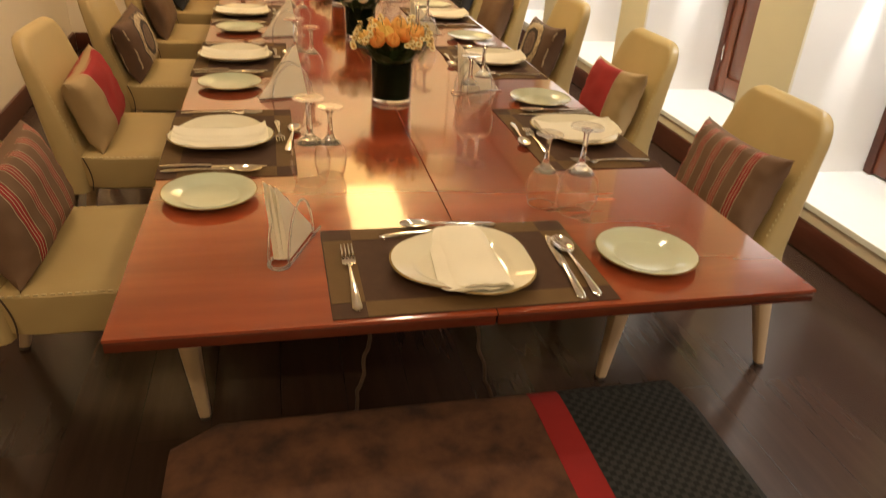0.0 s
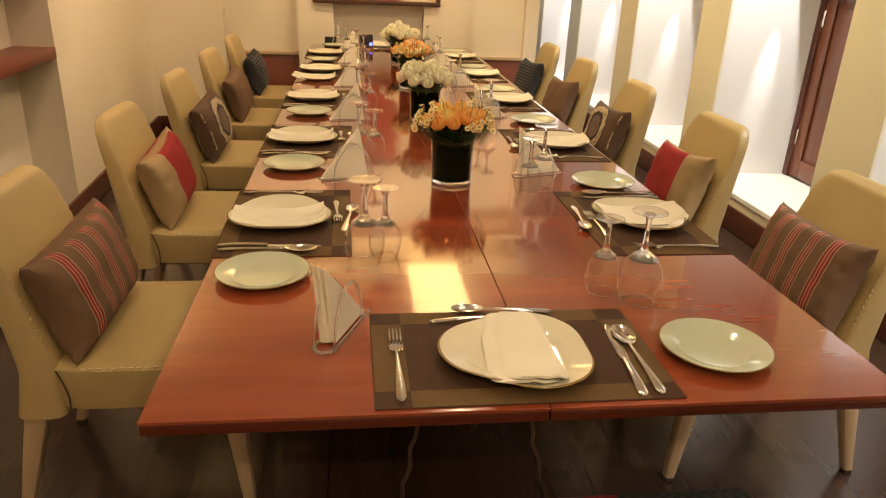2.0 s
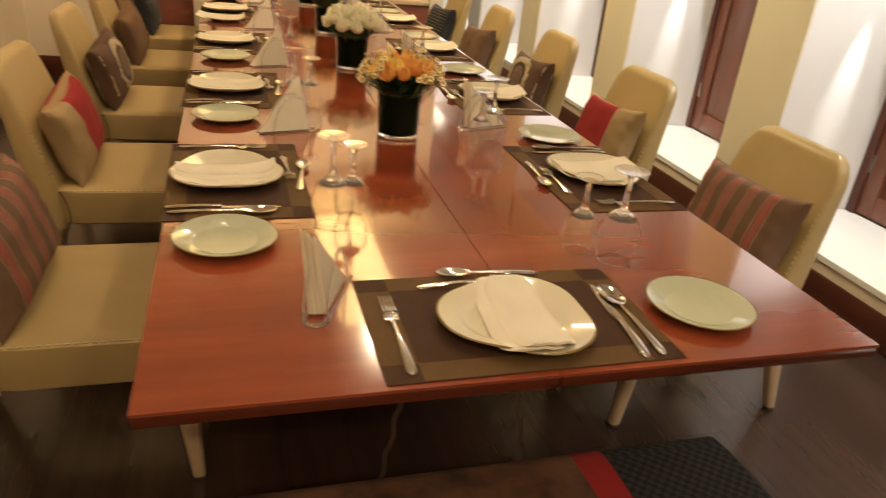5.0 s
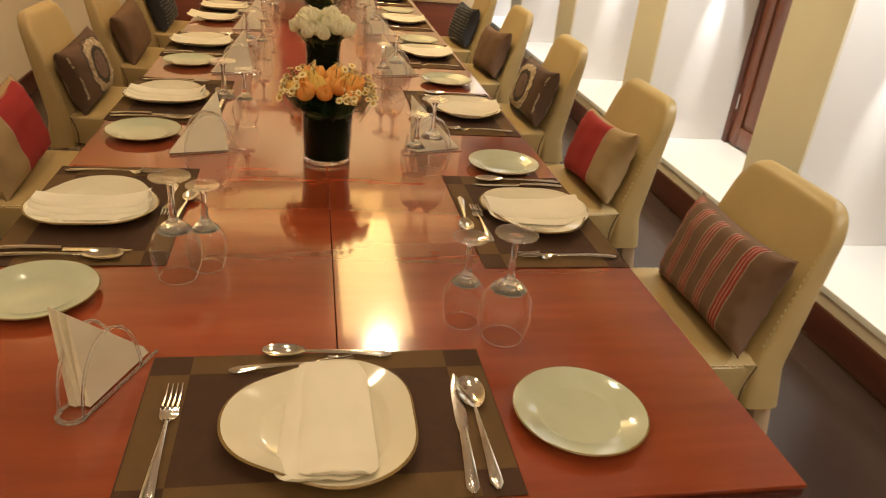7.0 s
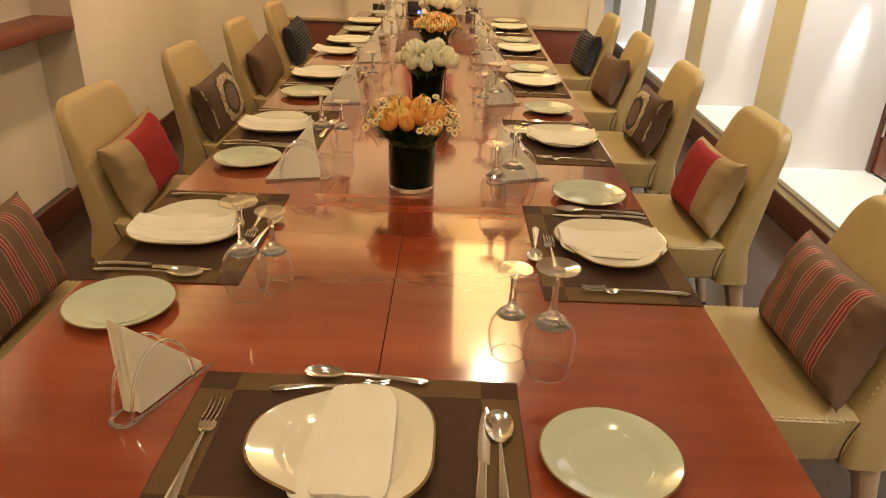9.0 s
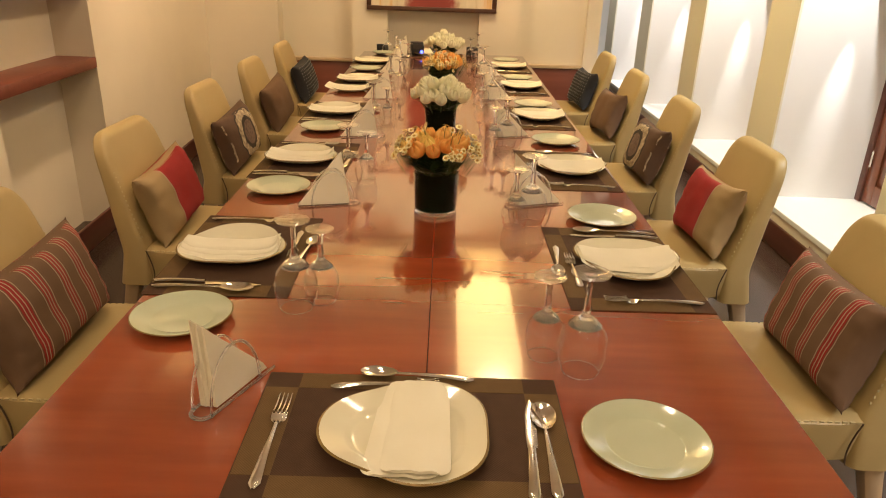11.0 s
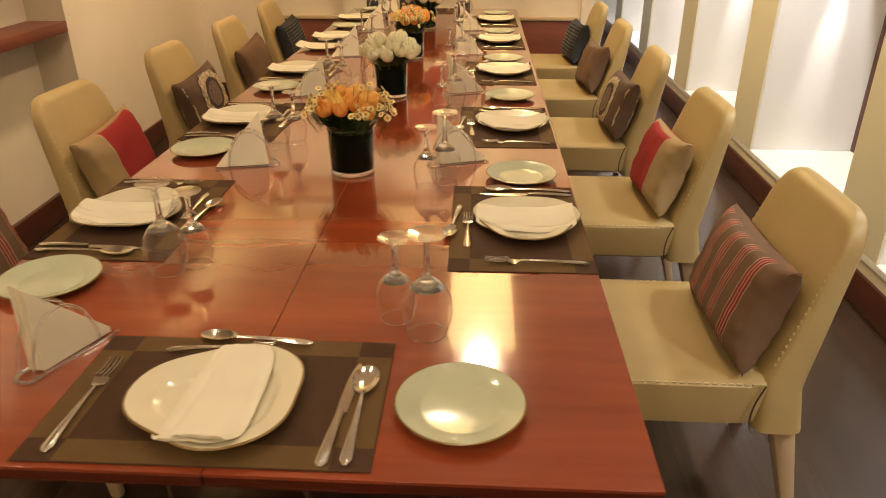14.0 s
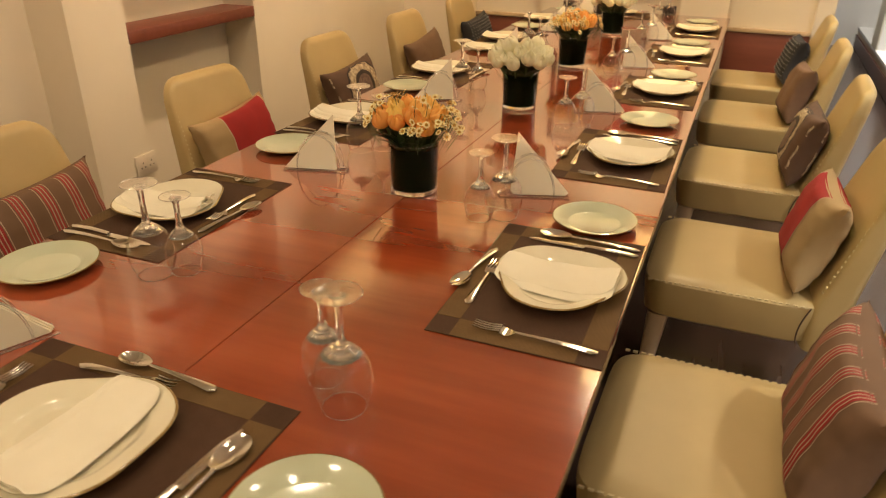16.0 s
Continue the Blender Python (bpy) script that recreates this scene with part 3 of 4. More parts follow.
# ---- chairs ----
def chair():
    t = thing("dining_chair", "tan leatherette dining chair with high rounded back", "chair", "chairs along the table")
    rings = []
    for k, (z, grow) in enumerate(((0.335, 0.0), (0.345, 0.012), (0.43, 0.02), (0.452, 0.018), (0.463, 0.004), (0.466, -0.03), (0.468, -0.12))):
        rings.append(squircle(-0.03, 0, 0.225 + grow, 0.232 + grow, z, 36, 7))
    bm = bmesh.new()
    rings_mesh(bm, rings)
    part("seat", bm, M_LEATHER, t)
    def half_width(s):
        q = max(0.0, (s - 0.83) / 0.17)
        return 0.252 - 0.050 * s - 0.075 * (1 - math.sqrt(max(0.0, 1 - min(q, 1.0) ** 2)))

    rings = []
    for k in range(33):
        s = 1 - (1 - k / 32) ** 1.7
        z = 0.325 + 0.525 * s
        front = 0.165 + 0.150 * max(0, (z - 0.44) / 0.44)
        full = thick = 0.138 - 0.088 * s
        if s > 0.955:
            thick *= math.sqrt(max(0.02, 1 - ((s - 0.955) / 0.0455) ** 2))
        rings.append(squircle(front + full / 2, 0, thick / 2, half_width(s), z, 44, 5))
    bm = bmesh.new()
    rings_mesh(bm, rings)
    for v in bm.verts:
        v.co.x += 0.30 * (v.co.y ** 2) * -0.35
    part("backrest", bm, M_LEATHER, t)
    for sy in (-1, 1):
        for x, xs in ((-0.215, -0.025), (0.243, 0.085)):
            bm = bmesh.new()
            rings_mesh(bm, [squircle(x + xs * (1 - z / 0.34) * (1.0 if z < 0.34 else 0), sy * (0.205 + 0.0 * z), r, r, z, 12, 3) for z, r in ((0.012, 0.016), (0.10, 0.020), (0.34, 0.032))])
            leg = part("leg", bm, M_CHAIRLEG, t, "beige tapered wooden leg")
            bm = bmesh.new()
            rings_mesh(bm, [squircle(x + xs, sy * 0.205, r, r, z, 12, 3) for z, r in ((0.0, 0.014), (0.012, 0.0155))])
            part("glide", bm, M_FOOT, leg, "black foot glide")
        bm = bmesh.new()
        for k in range(24):
            x = -0.25 + 0.42 * k / 23
            add_box(bm, (x - 0.0055, sy * 0.2445 - 0.0022, 0.4535), (x + 0.0055, sy * 0.2445 + 0.0022, 0.4585))
        part("seat_stitching", bm, M_STITCH, t, "pale saddle stitching")
        bm = bmesh.new()
        for k in range(18):
            z = 0.50 + 0.27 * k / 17
            x = 0.158 + 0.150 * (z - 0.44) / 0.44
            y = 0.958 * half_width((z - 0.325) / 0.525)
            x += 0.007 + 0.0125 - 0.105 * y * y
            add_box(bm, (x - 0.0022, sy * y - 0.0014, z - 0.003), (x + 0.0022, sy * y + 0.0014, z + 0.0035))
        part("back_stitching", bm, M_STITCH, t, "pale saddle stitching")
        bm = bmesh.new()
        tube(bm, [(0.168 - 0.02 * math.sin(q * 2.2) + 0.004, sy * 0.2535, 0.46 - 0.12 * q) for q in [k / 8 for k in range(9)]], 0.0022, 6)
        part("seam", bm, M_PIPING, t, "dark side seam")
    return t


# ---- cushions ----
def cushion_point(u, v, w, h, d, side):
    """A point on a stuffed cushion: u, v in -1..1 across its face."""
    edge = (1 - u ** 4) * (1 - v ** 4)
    puff = d * max(edge, 0.0) ** 0.55
    pinch = 1 - 0.16 * (1 - abs(v) ** 2) * abs(u) ** 6
    pinch_v = 1 - 0.18 * (1 - abs(u) ** 2) * abs(v) ** 6
    wr = 0.006 * noise.noise((u * 2.3, v * 2.3, d * 40 + side)) * edge
    wr += 0.0040 * math.sin(v * 16 + 2.5 * noise.noise((u * 3, v * 2, d * 60))) * abs(u) ** 3.5 * edge ** 0.4
    wr += 0.0018 * math.sin(u * 15 + 2.5 * noise.noise((u * 2, v * 3, d * 80))) * abs(v) ** 3 * edge ** 0.5
    return Vector((u * w * pinch, side * puff + wr, v * h * pinch_v))


def cushion_patch(u0, u1, v0, v1, w, h, d, lift=0.0, n=40, rows=0, sides=(-1, 1)):
    bm = bmesh.new()
    rows = rows or n
    for side in sides:
        grid = []
        for i in range(n + 1):
            row = []
            for j in range(rows + 1):
                u, v = u0 + (u1 - u0) * i / n, v0 + (v1 - v0) * j / rows
                p = cushion_point(u, v, w, h, d, side)
                p.y += side * lift
                row.append(bm.verts.new(p))
            grid.append(row)
        for i in range(n):
            for j in range(rows):
                bm.faces.new((grid[i][j], grid[i + 1][j], grid[i + 1][j + 1], grid[i][j + 1]))
    bmesh.ops.remove_doubles(bm, verts=bm.verts, dist=0.0008)
    return bm


def band(t, name, mat, u0, u1, size, label="", v0=-0.975, v1=0.975, lift=0.0014, n=4):
    for side in (-1, 1):
        part(name, cushion_patch(u0, u1, v0, v1, *size, lift, n, 39, (side,)), mat, t, label)


def striped_cushion():
    t = thing("cushion", "taupe cushion with red and coral stripes on a chair", "cushion", "cushions on the chairs")
    size = (0.230, 0.136, 0.062)
    part("cover", cushion_patch(-1, 1, -1, 1, *size), M_TAUPE, t)
    for k, c in enumerate((-0.60, -0.25, 0.10, 0.45, 0.80)):
        wide = 0.015 if k == 0 else 0.0115
        red, label = (M_STRIPE, "thin red line") if k == 0 else (M_CORAL, "thin coral red line")
        for q in (-0.044, 0.0, 0.044):
            band(t, "red_line", red, c + q - wide, c + q + wide, size, label, n=2)
        for q in (-0.076, -0.023, 0.023, 0.076):
            band(t, "cream_line", M_CREAMTHREAD, c + q - 0.006, c + q + 0.006, size, "thin cream line", n=2)
    return t


def red_cushion():
    t = thing("cushion", "beige cushion with a wide red wool band on a chair", "cushion", "cushions on the chairs")
    size = (0.222, 0.134, 0.056)
    part("cover", cushion_patch(-1, 1, -1, 1, *size), M_BEIGE, t)
    band(t, "red_band", M_RED, -0.40, 0.80, size, "wide red wool band", n=20)
    for u in (-0.405, 0.805):
        band(t, "lace_edge", M_CREAMTHREAD, u - 0.012, u + 0.012, size, "narrow pale lace edging", lift=0.002)
    return t


def ornate_cushion():
    t = thing("cushion", "taupe cushion with a dark brown and cream medallion on a chair", "cushion", "cushions on the chairs")
    size = (0.222, 0.134, 0.056)
    part("cover", cushion_patch(-1, 1, -1, 1, *size), M_PLUM, t)

    def ring(name, mat, r0, r1, label, lobes=0, amp=0.0, lift=0.0014):
        for side in (-1, 1):
            bm = bmesh.new()
            rows = []
            for k in range(72):
                a = 2 * math.pi * k / 72
                g = 1 + amp * math.cos(lobes * a) + (0.06 * noise.noise((3 * math.cos(a), 3 * math.sin(a), 2.0)) if amp else 0)
                col = []
                for j in range(5):
                    r = (r0 + (r1 - r0) * j / 4) * g
                    u, v = 0.14 + 0.64 * r * math.cos(a), r * math.sin(a)
                    p = cushion_point(max(-0.97, min(0.97, u)), max(-0.97, min(0.97, v)), *size, side)
                    p.y += side * lift
                    col.append(bm.verts.new(p))
                rows.append(col)
            for k in range(72):
                a, b = rows[k], rows[(k + 1) % 72]
                for j in range(4):
                    bm.faces.new((a[j], b[j], b[j + 1], a[j + 1]))
            part(name, bm, mat, t, label)

    ring("lace_ring", M_LACE, 0.60, 0.94, "mottled cream lace ring", 13, 0.04)
    ring("outline_ring", M_BROWNPRINT, 0.86, 1.02, "dark brown outline of the lace", 13, 0.03, 0.0009)
    ring("dark_ring", M_BROWNPRINT, 0.45, 0.60, "dark brown ring", 9, 0.03, 0.0018)
    ring("centre_medallion", M_SPECK, 0.01, 0.45, "speckled brown medallion", 0, 0.0, 0.0022)
    band(t, "edge_lace", M_LACE, -0.91, -0.86, size, "mottled cream lace edge", v0=-0.6, v1=0.1)
    band(t, "edge_lace", M_LACE, -0.93, -0.89, size, "mottled cream lace edge", v0=0.4, v1=0.75)
    return t


def taupe_cushion():
    t = thing("cushion", "plain taupe cotton cushion on a chair", "cushion", "cushions on the chairs")
    part("cover", cushion_patch(-1, 1, -1, 1, 0.220, 0.134, 0.054), M_TAUPE, t)
    return t


def dotted_cushion():
    t = thing("cushion", "charcoal cushion with rows of small grey dots on a chair", "cushion", "cushions on the chairs")
    size = (0.220, 0.134, 0.056)
    part("cover", cushion_patch(-1, 1, -1, 1, *size), M_DARKCLOTH, t)
    bm = bmesh.new()
    for i in range(13):
        for j in range(11):
            u, v = -0.84 + 1.68 * i / 12, -0.8 + 1.6 * j / 10
            for side in (-1, 1):
                p = cushion_point(u, v, *size, side)
                p.y += side * 0.002
                add_box(bm, p - Vector((0.004, 0.0012, 0.004)), p + Vector((0.004, 0.0012, 0.004)))
    tagged(part("dots", bm, M_DOT, t, "small grey woven dots", smooth=False), kind="stuff")
    return t


CHAIR = chair()
CUSHIONS = [striped_cushion(), red_cushion(), ornate_cushion(), taupe_cushion(), dotted_cushion()]
CHAIR_X = 0.84
rnd = random.Random(7)
first_chair, first_cushion = True, set()
for k in range(5):
    for side in (1, -1):
        y = (0.89, 1.775, 2.66, 3.56, 4.43)[k] if side > 0 else (0.88, 1.77, 2.66, 3.54, 4.42)[k]
        m = pose(side * CHAIR_X + 0.012, y, 0, 0, 0, (0 if side > 0 else 180) + rnd.uniform(-1.5, 1.5))
        if first_chair:
            CHAIR.matrix_basis = m
            first_chair = False
        else:
            copy_thing(CHAIR, m)
        c = CUSHIONS[k]
        spin = {0: 2, 1: 4, 2: 3, 3: 5, 4: 3}[k] * side
        place = pose(side * (CHAIR_X + 0.158) + 0.012, y - 0.02, 0.468 + 0.134, 0, 0, 90) @ pose(0, 0, 0, 17 * side, 0, 0) @ pose(0, 0, 0, 0, spin, rnd.uniform(-3, 3))
        if k not in first_cushion:
            c.matrix_basis = place
            first_cushion.add(k)
        else:
            copy_thing(c, place)


# ---- bench at the near end ----
t = thing("upholstered_bench", "low bench in mottled brown velvet with red and black check panels", "bench")
BX0, BX1, BY0, BY1, BZ = -0.57, 0.495, -0.36, 0.163, 0.45


def padded(x0, x1, mat, label):
    """One length of the upholstery: only its free ends and long edges are rounded."""
    rings = []
    n = 8
    for k in range(n + 1):
        q = k / n
        x = x0 + (x1 - x0) * q
        end = min(abs(x - BX0), abs(x - BX1))
        draw = 0.03 * (1 - min(1.0, end / 0.03)) ** 2
        half, mid = (BY1 - BY0) / 2 - draw, (BY0 + BY1) / 2
        ring = []
        for j in range(41):
            a = math.pi * j / 40
            cy, cz = math.cos(a), math.sin(a)
            ring.append((x, mid + half * math.copysign(abs(cy) ** 0.22, cy), BZ - 0.13 + (0.13 - draw) * cz ** 0.22))
        rings.append(ring)
    bm = bmesh.new()
    rings_mesh(bm, rings)
    part("cushion_panel", bm, mat, t, label)


padded(BX0, 0.133, M_FUR, "mottled brown velvet panel")
padded(0.1335, 0.1985, M_RED, "red cloth band")


def check_material():
    m, nodes, links, bs = material("black_check_cloth")
    tc = nodes.new("ShaderNodeTexCoord")
    mp = nodes.new("ShaderNodeMapping")
    mp.inputs["Scale"].default_value = (85, 85, 85)
    links.new(tc.outputs["Object"], mp.inputs[0])
    ck = nodes.new("ShaderNodeTexChecker")
    ck.inputs["Scale"].default_value = 1.0
    ck.inputs[1].default_value, ck.inputs[2].default_value = (0.006, 0.007, 0.008, 1), (0.028, 0.029, 0.029, 1)
    links.new(mp.outputs[0], ck.inputs[0])
    links.new(ck.outputs[0], bs.inputs["Base Color"])
    bs.inputs["Roughness"].default_value = 0.9
    return m


padded(0.199, BX1, check_material(), "black and grey checked cloth panel")
part("bench_frame", box((BX0 + 0.03, BY0 + 0.03, 0.26), (BX1 - 0.03, BY1 - 0.03, BZ - 0.131), 0.004), M_LEG, t, "dark wooden frame")
for x in (BX0 + 0.07, BX1 - 0.07):
    for y in (BY0 + 0.07, BY1 - 0.07):
        part("leg", box((x - 0.025, y - 0.025, 0), (x + 0.025, y + 0.025, 0.259), 0.004), M_LEG, t, "dark wooden leg")


# ---- place settings ----
def placemat():
    t = thing("placemat", "dark brown woven vinyl placemat with tan border strips", "placemat", "placemats on the table")
    hu, hv, b = 0.250, 0.157, 0.058
    part("field", box((-hu, -hv, 0), (hu, hv, 0.0016), 0.0005, 1), M_MAT, t)
    for s in (-1, 1):
        u0, u1 = sorted((s * (hu - 0.002), s * (hu - b)))
        part("end_strip", box((u0, -hv + b * 0.8, 0.0017), (u1, hv - b * 0.8, 0.0021)), M_MATLIGHT, t, "tan woven strip")
        v0, v1 = sorted((s * (hv - 0.002), s * (hv - b * 0.8)))
        part("side_strip", box((-hu + b, v0, 0.0017), (hu - b, v1, 0.0021)), M_MATLIGHT, t, "tan woven strip")
    return t


def plate_outline(a):
    """How far the rounded triangle of a dinner plate swells and draws in round its rim."""
    return 1.02 + 0.074 * math.cos(3 * (a - math.pi)) - 0.012 * math.cos(6 * (a - math.pi)) + 0.02 * math.cos(2 * a)


def dinner_plate():
    t = thing("dinner_plate", "white porcelain dinner plate of rounded triangular outline", "plate", "dinner plates on the placemats")
    prof = [(0, 0.005), (0.076, 0.005), (0.081, 0.0065), (0.088, 0.0115), (0.093, 0.0135), (0.118, 0.021), (0.124, 0.0235), (0.1265, 0.0225), (0.122, 0.0185), (0.09, 0.005), (0.076, 0.0), (0.066, 0.0), (0.064, 0.002), (0, 0.002)]
    part("plate", lathe(prof, 64, shape=plate_outline), M_PORCELAIN, t)
    part("rim", lathe([(0.1236, 0.0238), (0.1262, 0.0232), (0.1271, 0.0222), (0.1258, 0.0212), (0.1250, 0.0222)], 64, shape=plate_outline, close=False), M_RIMLINE, t, "thin brown glazed rim")
    return t


def side_plate():
    t = thing("side_plate", "small round pale celadon porcelain side plate", "plate", "side plates on the table")
    prof = [(0, 0.0045), (0.058, 0.0045), (0.062, 0.0055), (0.068, 0.0092), (0.092, 0.0165), (0.097, 0.018), (0.0985, 0.0172), (0.095, 0.0145), (0.068, 0.004), (0.058, 0.0), (0.05, 0.0), (0.048, 0.0015), (0, 0.0015)]
    part("plate", lathe(prof, 56), M_CELADON, t)
    part("rim", lathe([(0.0968, 0.0184), (0.0984, 0.0181), (0.0992, 0.0171), (0.0980, 0.0162), (0.0972, 0.0172)], 56, close=False), M_RIMLINE, t, "thin brown glazed rim")
    return t


def napkin(seed, broad=0.060, layers=3):
    """A linen napkin folded into a long stack of layers."""
    t = thing("napkin", "folded white linen napkin lying across a dinner plate", "napkin", "napkins on the plates")
    rn = random.Random(seed)
    for layer in range(layers):
        wide, long = broad - 0.006 * layer, 0.116 - 0.002 * layer
        ox = 0.014 * (layer - 1) + rn.uniform(-0.003, 0.003)
        tw = rn.uniform(-0.03, 0.03)
        bm = bmesh.new()
        n, mcount = 24, 10
        top, low = [], []
        for i in range(n + 1):
            v = -1 + 2 * i / n
            rt, rl = [], []
            for j in range(mcount + 1):
                u = -1 + 2 * j / mcount
                round_edge = math.sqrt(max(0.0, 1 - abs(u) ** 6))
                sag = 0.0145 * (1 - abs(v) ** 3)
                wave = 0.0012 * noise.noise((u * 1.2 + seed, v * 1.6, layer * 2.0)) + 0.0004 * math.sin(v * 7 + layer * 2 + seed)
                z = 0.0205 + layer * 0.0046 - sag + wave + (0.003 + 0.003 * layer) * max(0.0, (-v - 0.8) / 0.2) ** 2 * (0.6 + noise.noise((u * 2.5, seed, layer)))
                x = ox + u * wide * (1 - 0.06 * v) * max(0.72, (1 - abs(v) ** 10) ** 0.25) + tw * v * long
                rt.append(bm.verts.new((x, v * long, z + 0.0042 * round_edge + 0.0006)))
                rl.append(bm.verts.new((x, v * long, z)))
            top.append(rt)
            low.append(rl)
        for i in range(n):
            for j in range(mcount):
                bm.faces.new((top[i][j], top[i][j + 1], top[i + 1][j + 1], top[i + 1][j]))
                bm.faces.new((low[i][j + 1], low[i][j], low[i + 1][j], low[i + 1][j + 1]))
            bm.faces.new((top[i][0], top[i + 1][0], low[i + 1][0], low[i][0]))
            bm.faces.new((top[i + 1][mcount], top[i][mcount], low[i][mcount], low[i + 1][mcount]))
        for i in (0, n):
            for j in range(mcount):
                bm.faces.new((top[i][j + 1], top[i][j], low[i][j], low[i][j + 1]))
        part("fold", bm, M_LINEN, t)
    return t


def handle_strip(bm, v0, v1, narrow, broad, z=0.002):
    """The handle of a piece of cutlery, from its neck at v1 down to its broad end at v0."""
    rings = []
    for k in range(15):
        s = k / 14
        w = narrow + (broad - narrow) * (1 - s) ** 1.4
        if s < 0.1:
            w *= math.sqrt(max(0.05, 1 - ((0.1 - s) / 0.1) ** 2))
        rise = 0.006 * math.sin(math.pi * s) * 0.6 + 0.004 * s ** 3
        v = v0 + (v1 - v0) * s
        rings.append([(x * w, v, z + rise + q) for x, q in ((-1, 0.0006), (-0.6, 0.0022), (0, 0.0028), (0.6, 0.0022), (1, 0.0006), (0.6, -0.0004), (-0.6, -0.0004))])
    rings_mesh(bm, rings)


def fork(long=0.225):
    t = thing("fork", "polished steel table fork", "fork", "cutlery at the place settings")
    bm = bmesh.new()
    handle_strip(bm, -long / 2, long * 0.14, 0.0028, 0.0095)
    v0 = long * 0.14
    n = 8
    rings = []
    for k in range(n + 1):
        s = k / n
        w = 0.003 + 0.0095 * math.sin(min(s * 1.5, 1) * math.pi / 2)
        rings.append([(x * w, v0 + 0.028 * s, 0.006 - 0.004 * math.sin(s * math.pi) + q) for x, q in ((-1, 0.001), (0, 0.0016), (1, 0.001), (0, -0.0002))])
    rings_mesh(bm, rings)
    part("handle", bm, M_STEEL, t)
    for k in range(4):
        bm = bmesh.new()
        x = -0.0098 + 0.00653 * k
        tube(bm, [(x, v0 + 0.026 + q * (long * 0.36 - 0.03), 0.0065 + 0.006 * (q - 0.5) ** 2 * 2) for q in (0, 0.25, 0.5, 0.75, 1)], [0.0021, 0.0021, 0.002, 0.0018, 0.0009], 6)
        part("tine", bm, M_STEEL, t)
    return t


def spoon(long=0.225, bowl=0.021):
    t = thing("spoon", "polished steel table spoon", "spoon", "cutlery at the place settings")
    bm = bmesh.new()
    handle_strip(bm, -long / 2, long * 0.18, 0.003, 0.0095)
    part("handle", bm, M_STEEL, t)
    bm = bmesh.new()
    c, half = long * 0.335, long * 0.165
    rings = []
    for j in range(9):
        r = math.sin(j / 8 * math.pi / 2)
        dep = -0.0065 * (1 - r ** 2)
        rings.append([(bowl * max(r, 0.02) * math.cos(a) * (1 + 0.12 * math.sin(a)), c + half * max(r, 0.02) * math.sin(a), 0.0085 + dep) for a in [2 * math.pi * k / 28 for k in range(28)]])
    for j in range(8, -1, -1):
        r = math.sin(j / 8 * math.pi / 2) * 0.99
        dep = -0.0065 * (1 - r ** 2) - 0.0012
        rings.append([(bowl * max(r, 0.02) * math.cos(a) * (1 + 0.12 * math.sin(a)), c + half * max(r, 0.02) * math.sin(a), 0.0085 + dep) for a in [2 * math.pi * k / 28 for k in range(28)]])
    rings_mesh(bm, rings)
    part("bowl", bm, M_STEEL, t)
    return t


def knife(long=0.24):
    t = thing("knife", "polished steel table knife", "knife", "cutlery at the place settings")
    bm = bmesh.new()
    handle_strip(bm, -long / 2, -long * 0.02, 0.0058, 0.0092)
    part("handle", bm, M_STEEL, t)
    bm = bmesh.new()
    rings = []
    for k in range(13):
        s = k / 12
        right = 0.0095 * math.sqrt(max(0.02, 1 - max(0, (s - 0.72) / 0.29) ** 2))
        left = 0.0085 * (1 - 0.9 * max(0, (s - 0.6) / 0.4) ** 2) * (0.75 + 0.25 * min(1, s * 5))
        v = -long * 0.02 + long * 0.52 * s
        rings.append([(-left, v, 0.0030), (0, v, 0.0042), (right, v, 0.0034), (0, v, 0.0024)])
    rings_mesh(bm, rings)
    part("blade", bm, M_STEEL, t)
    return t


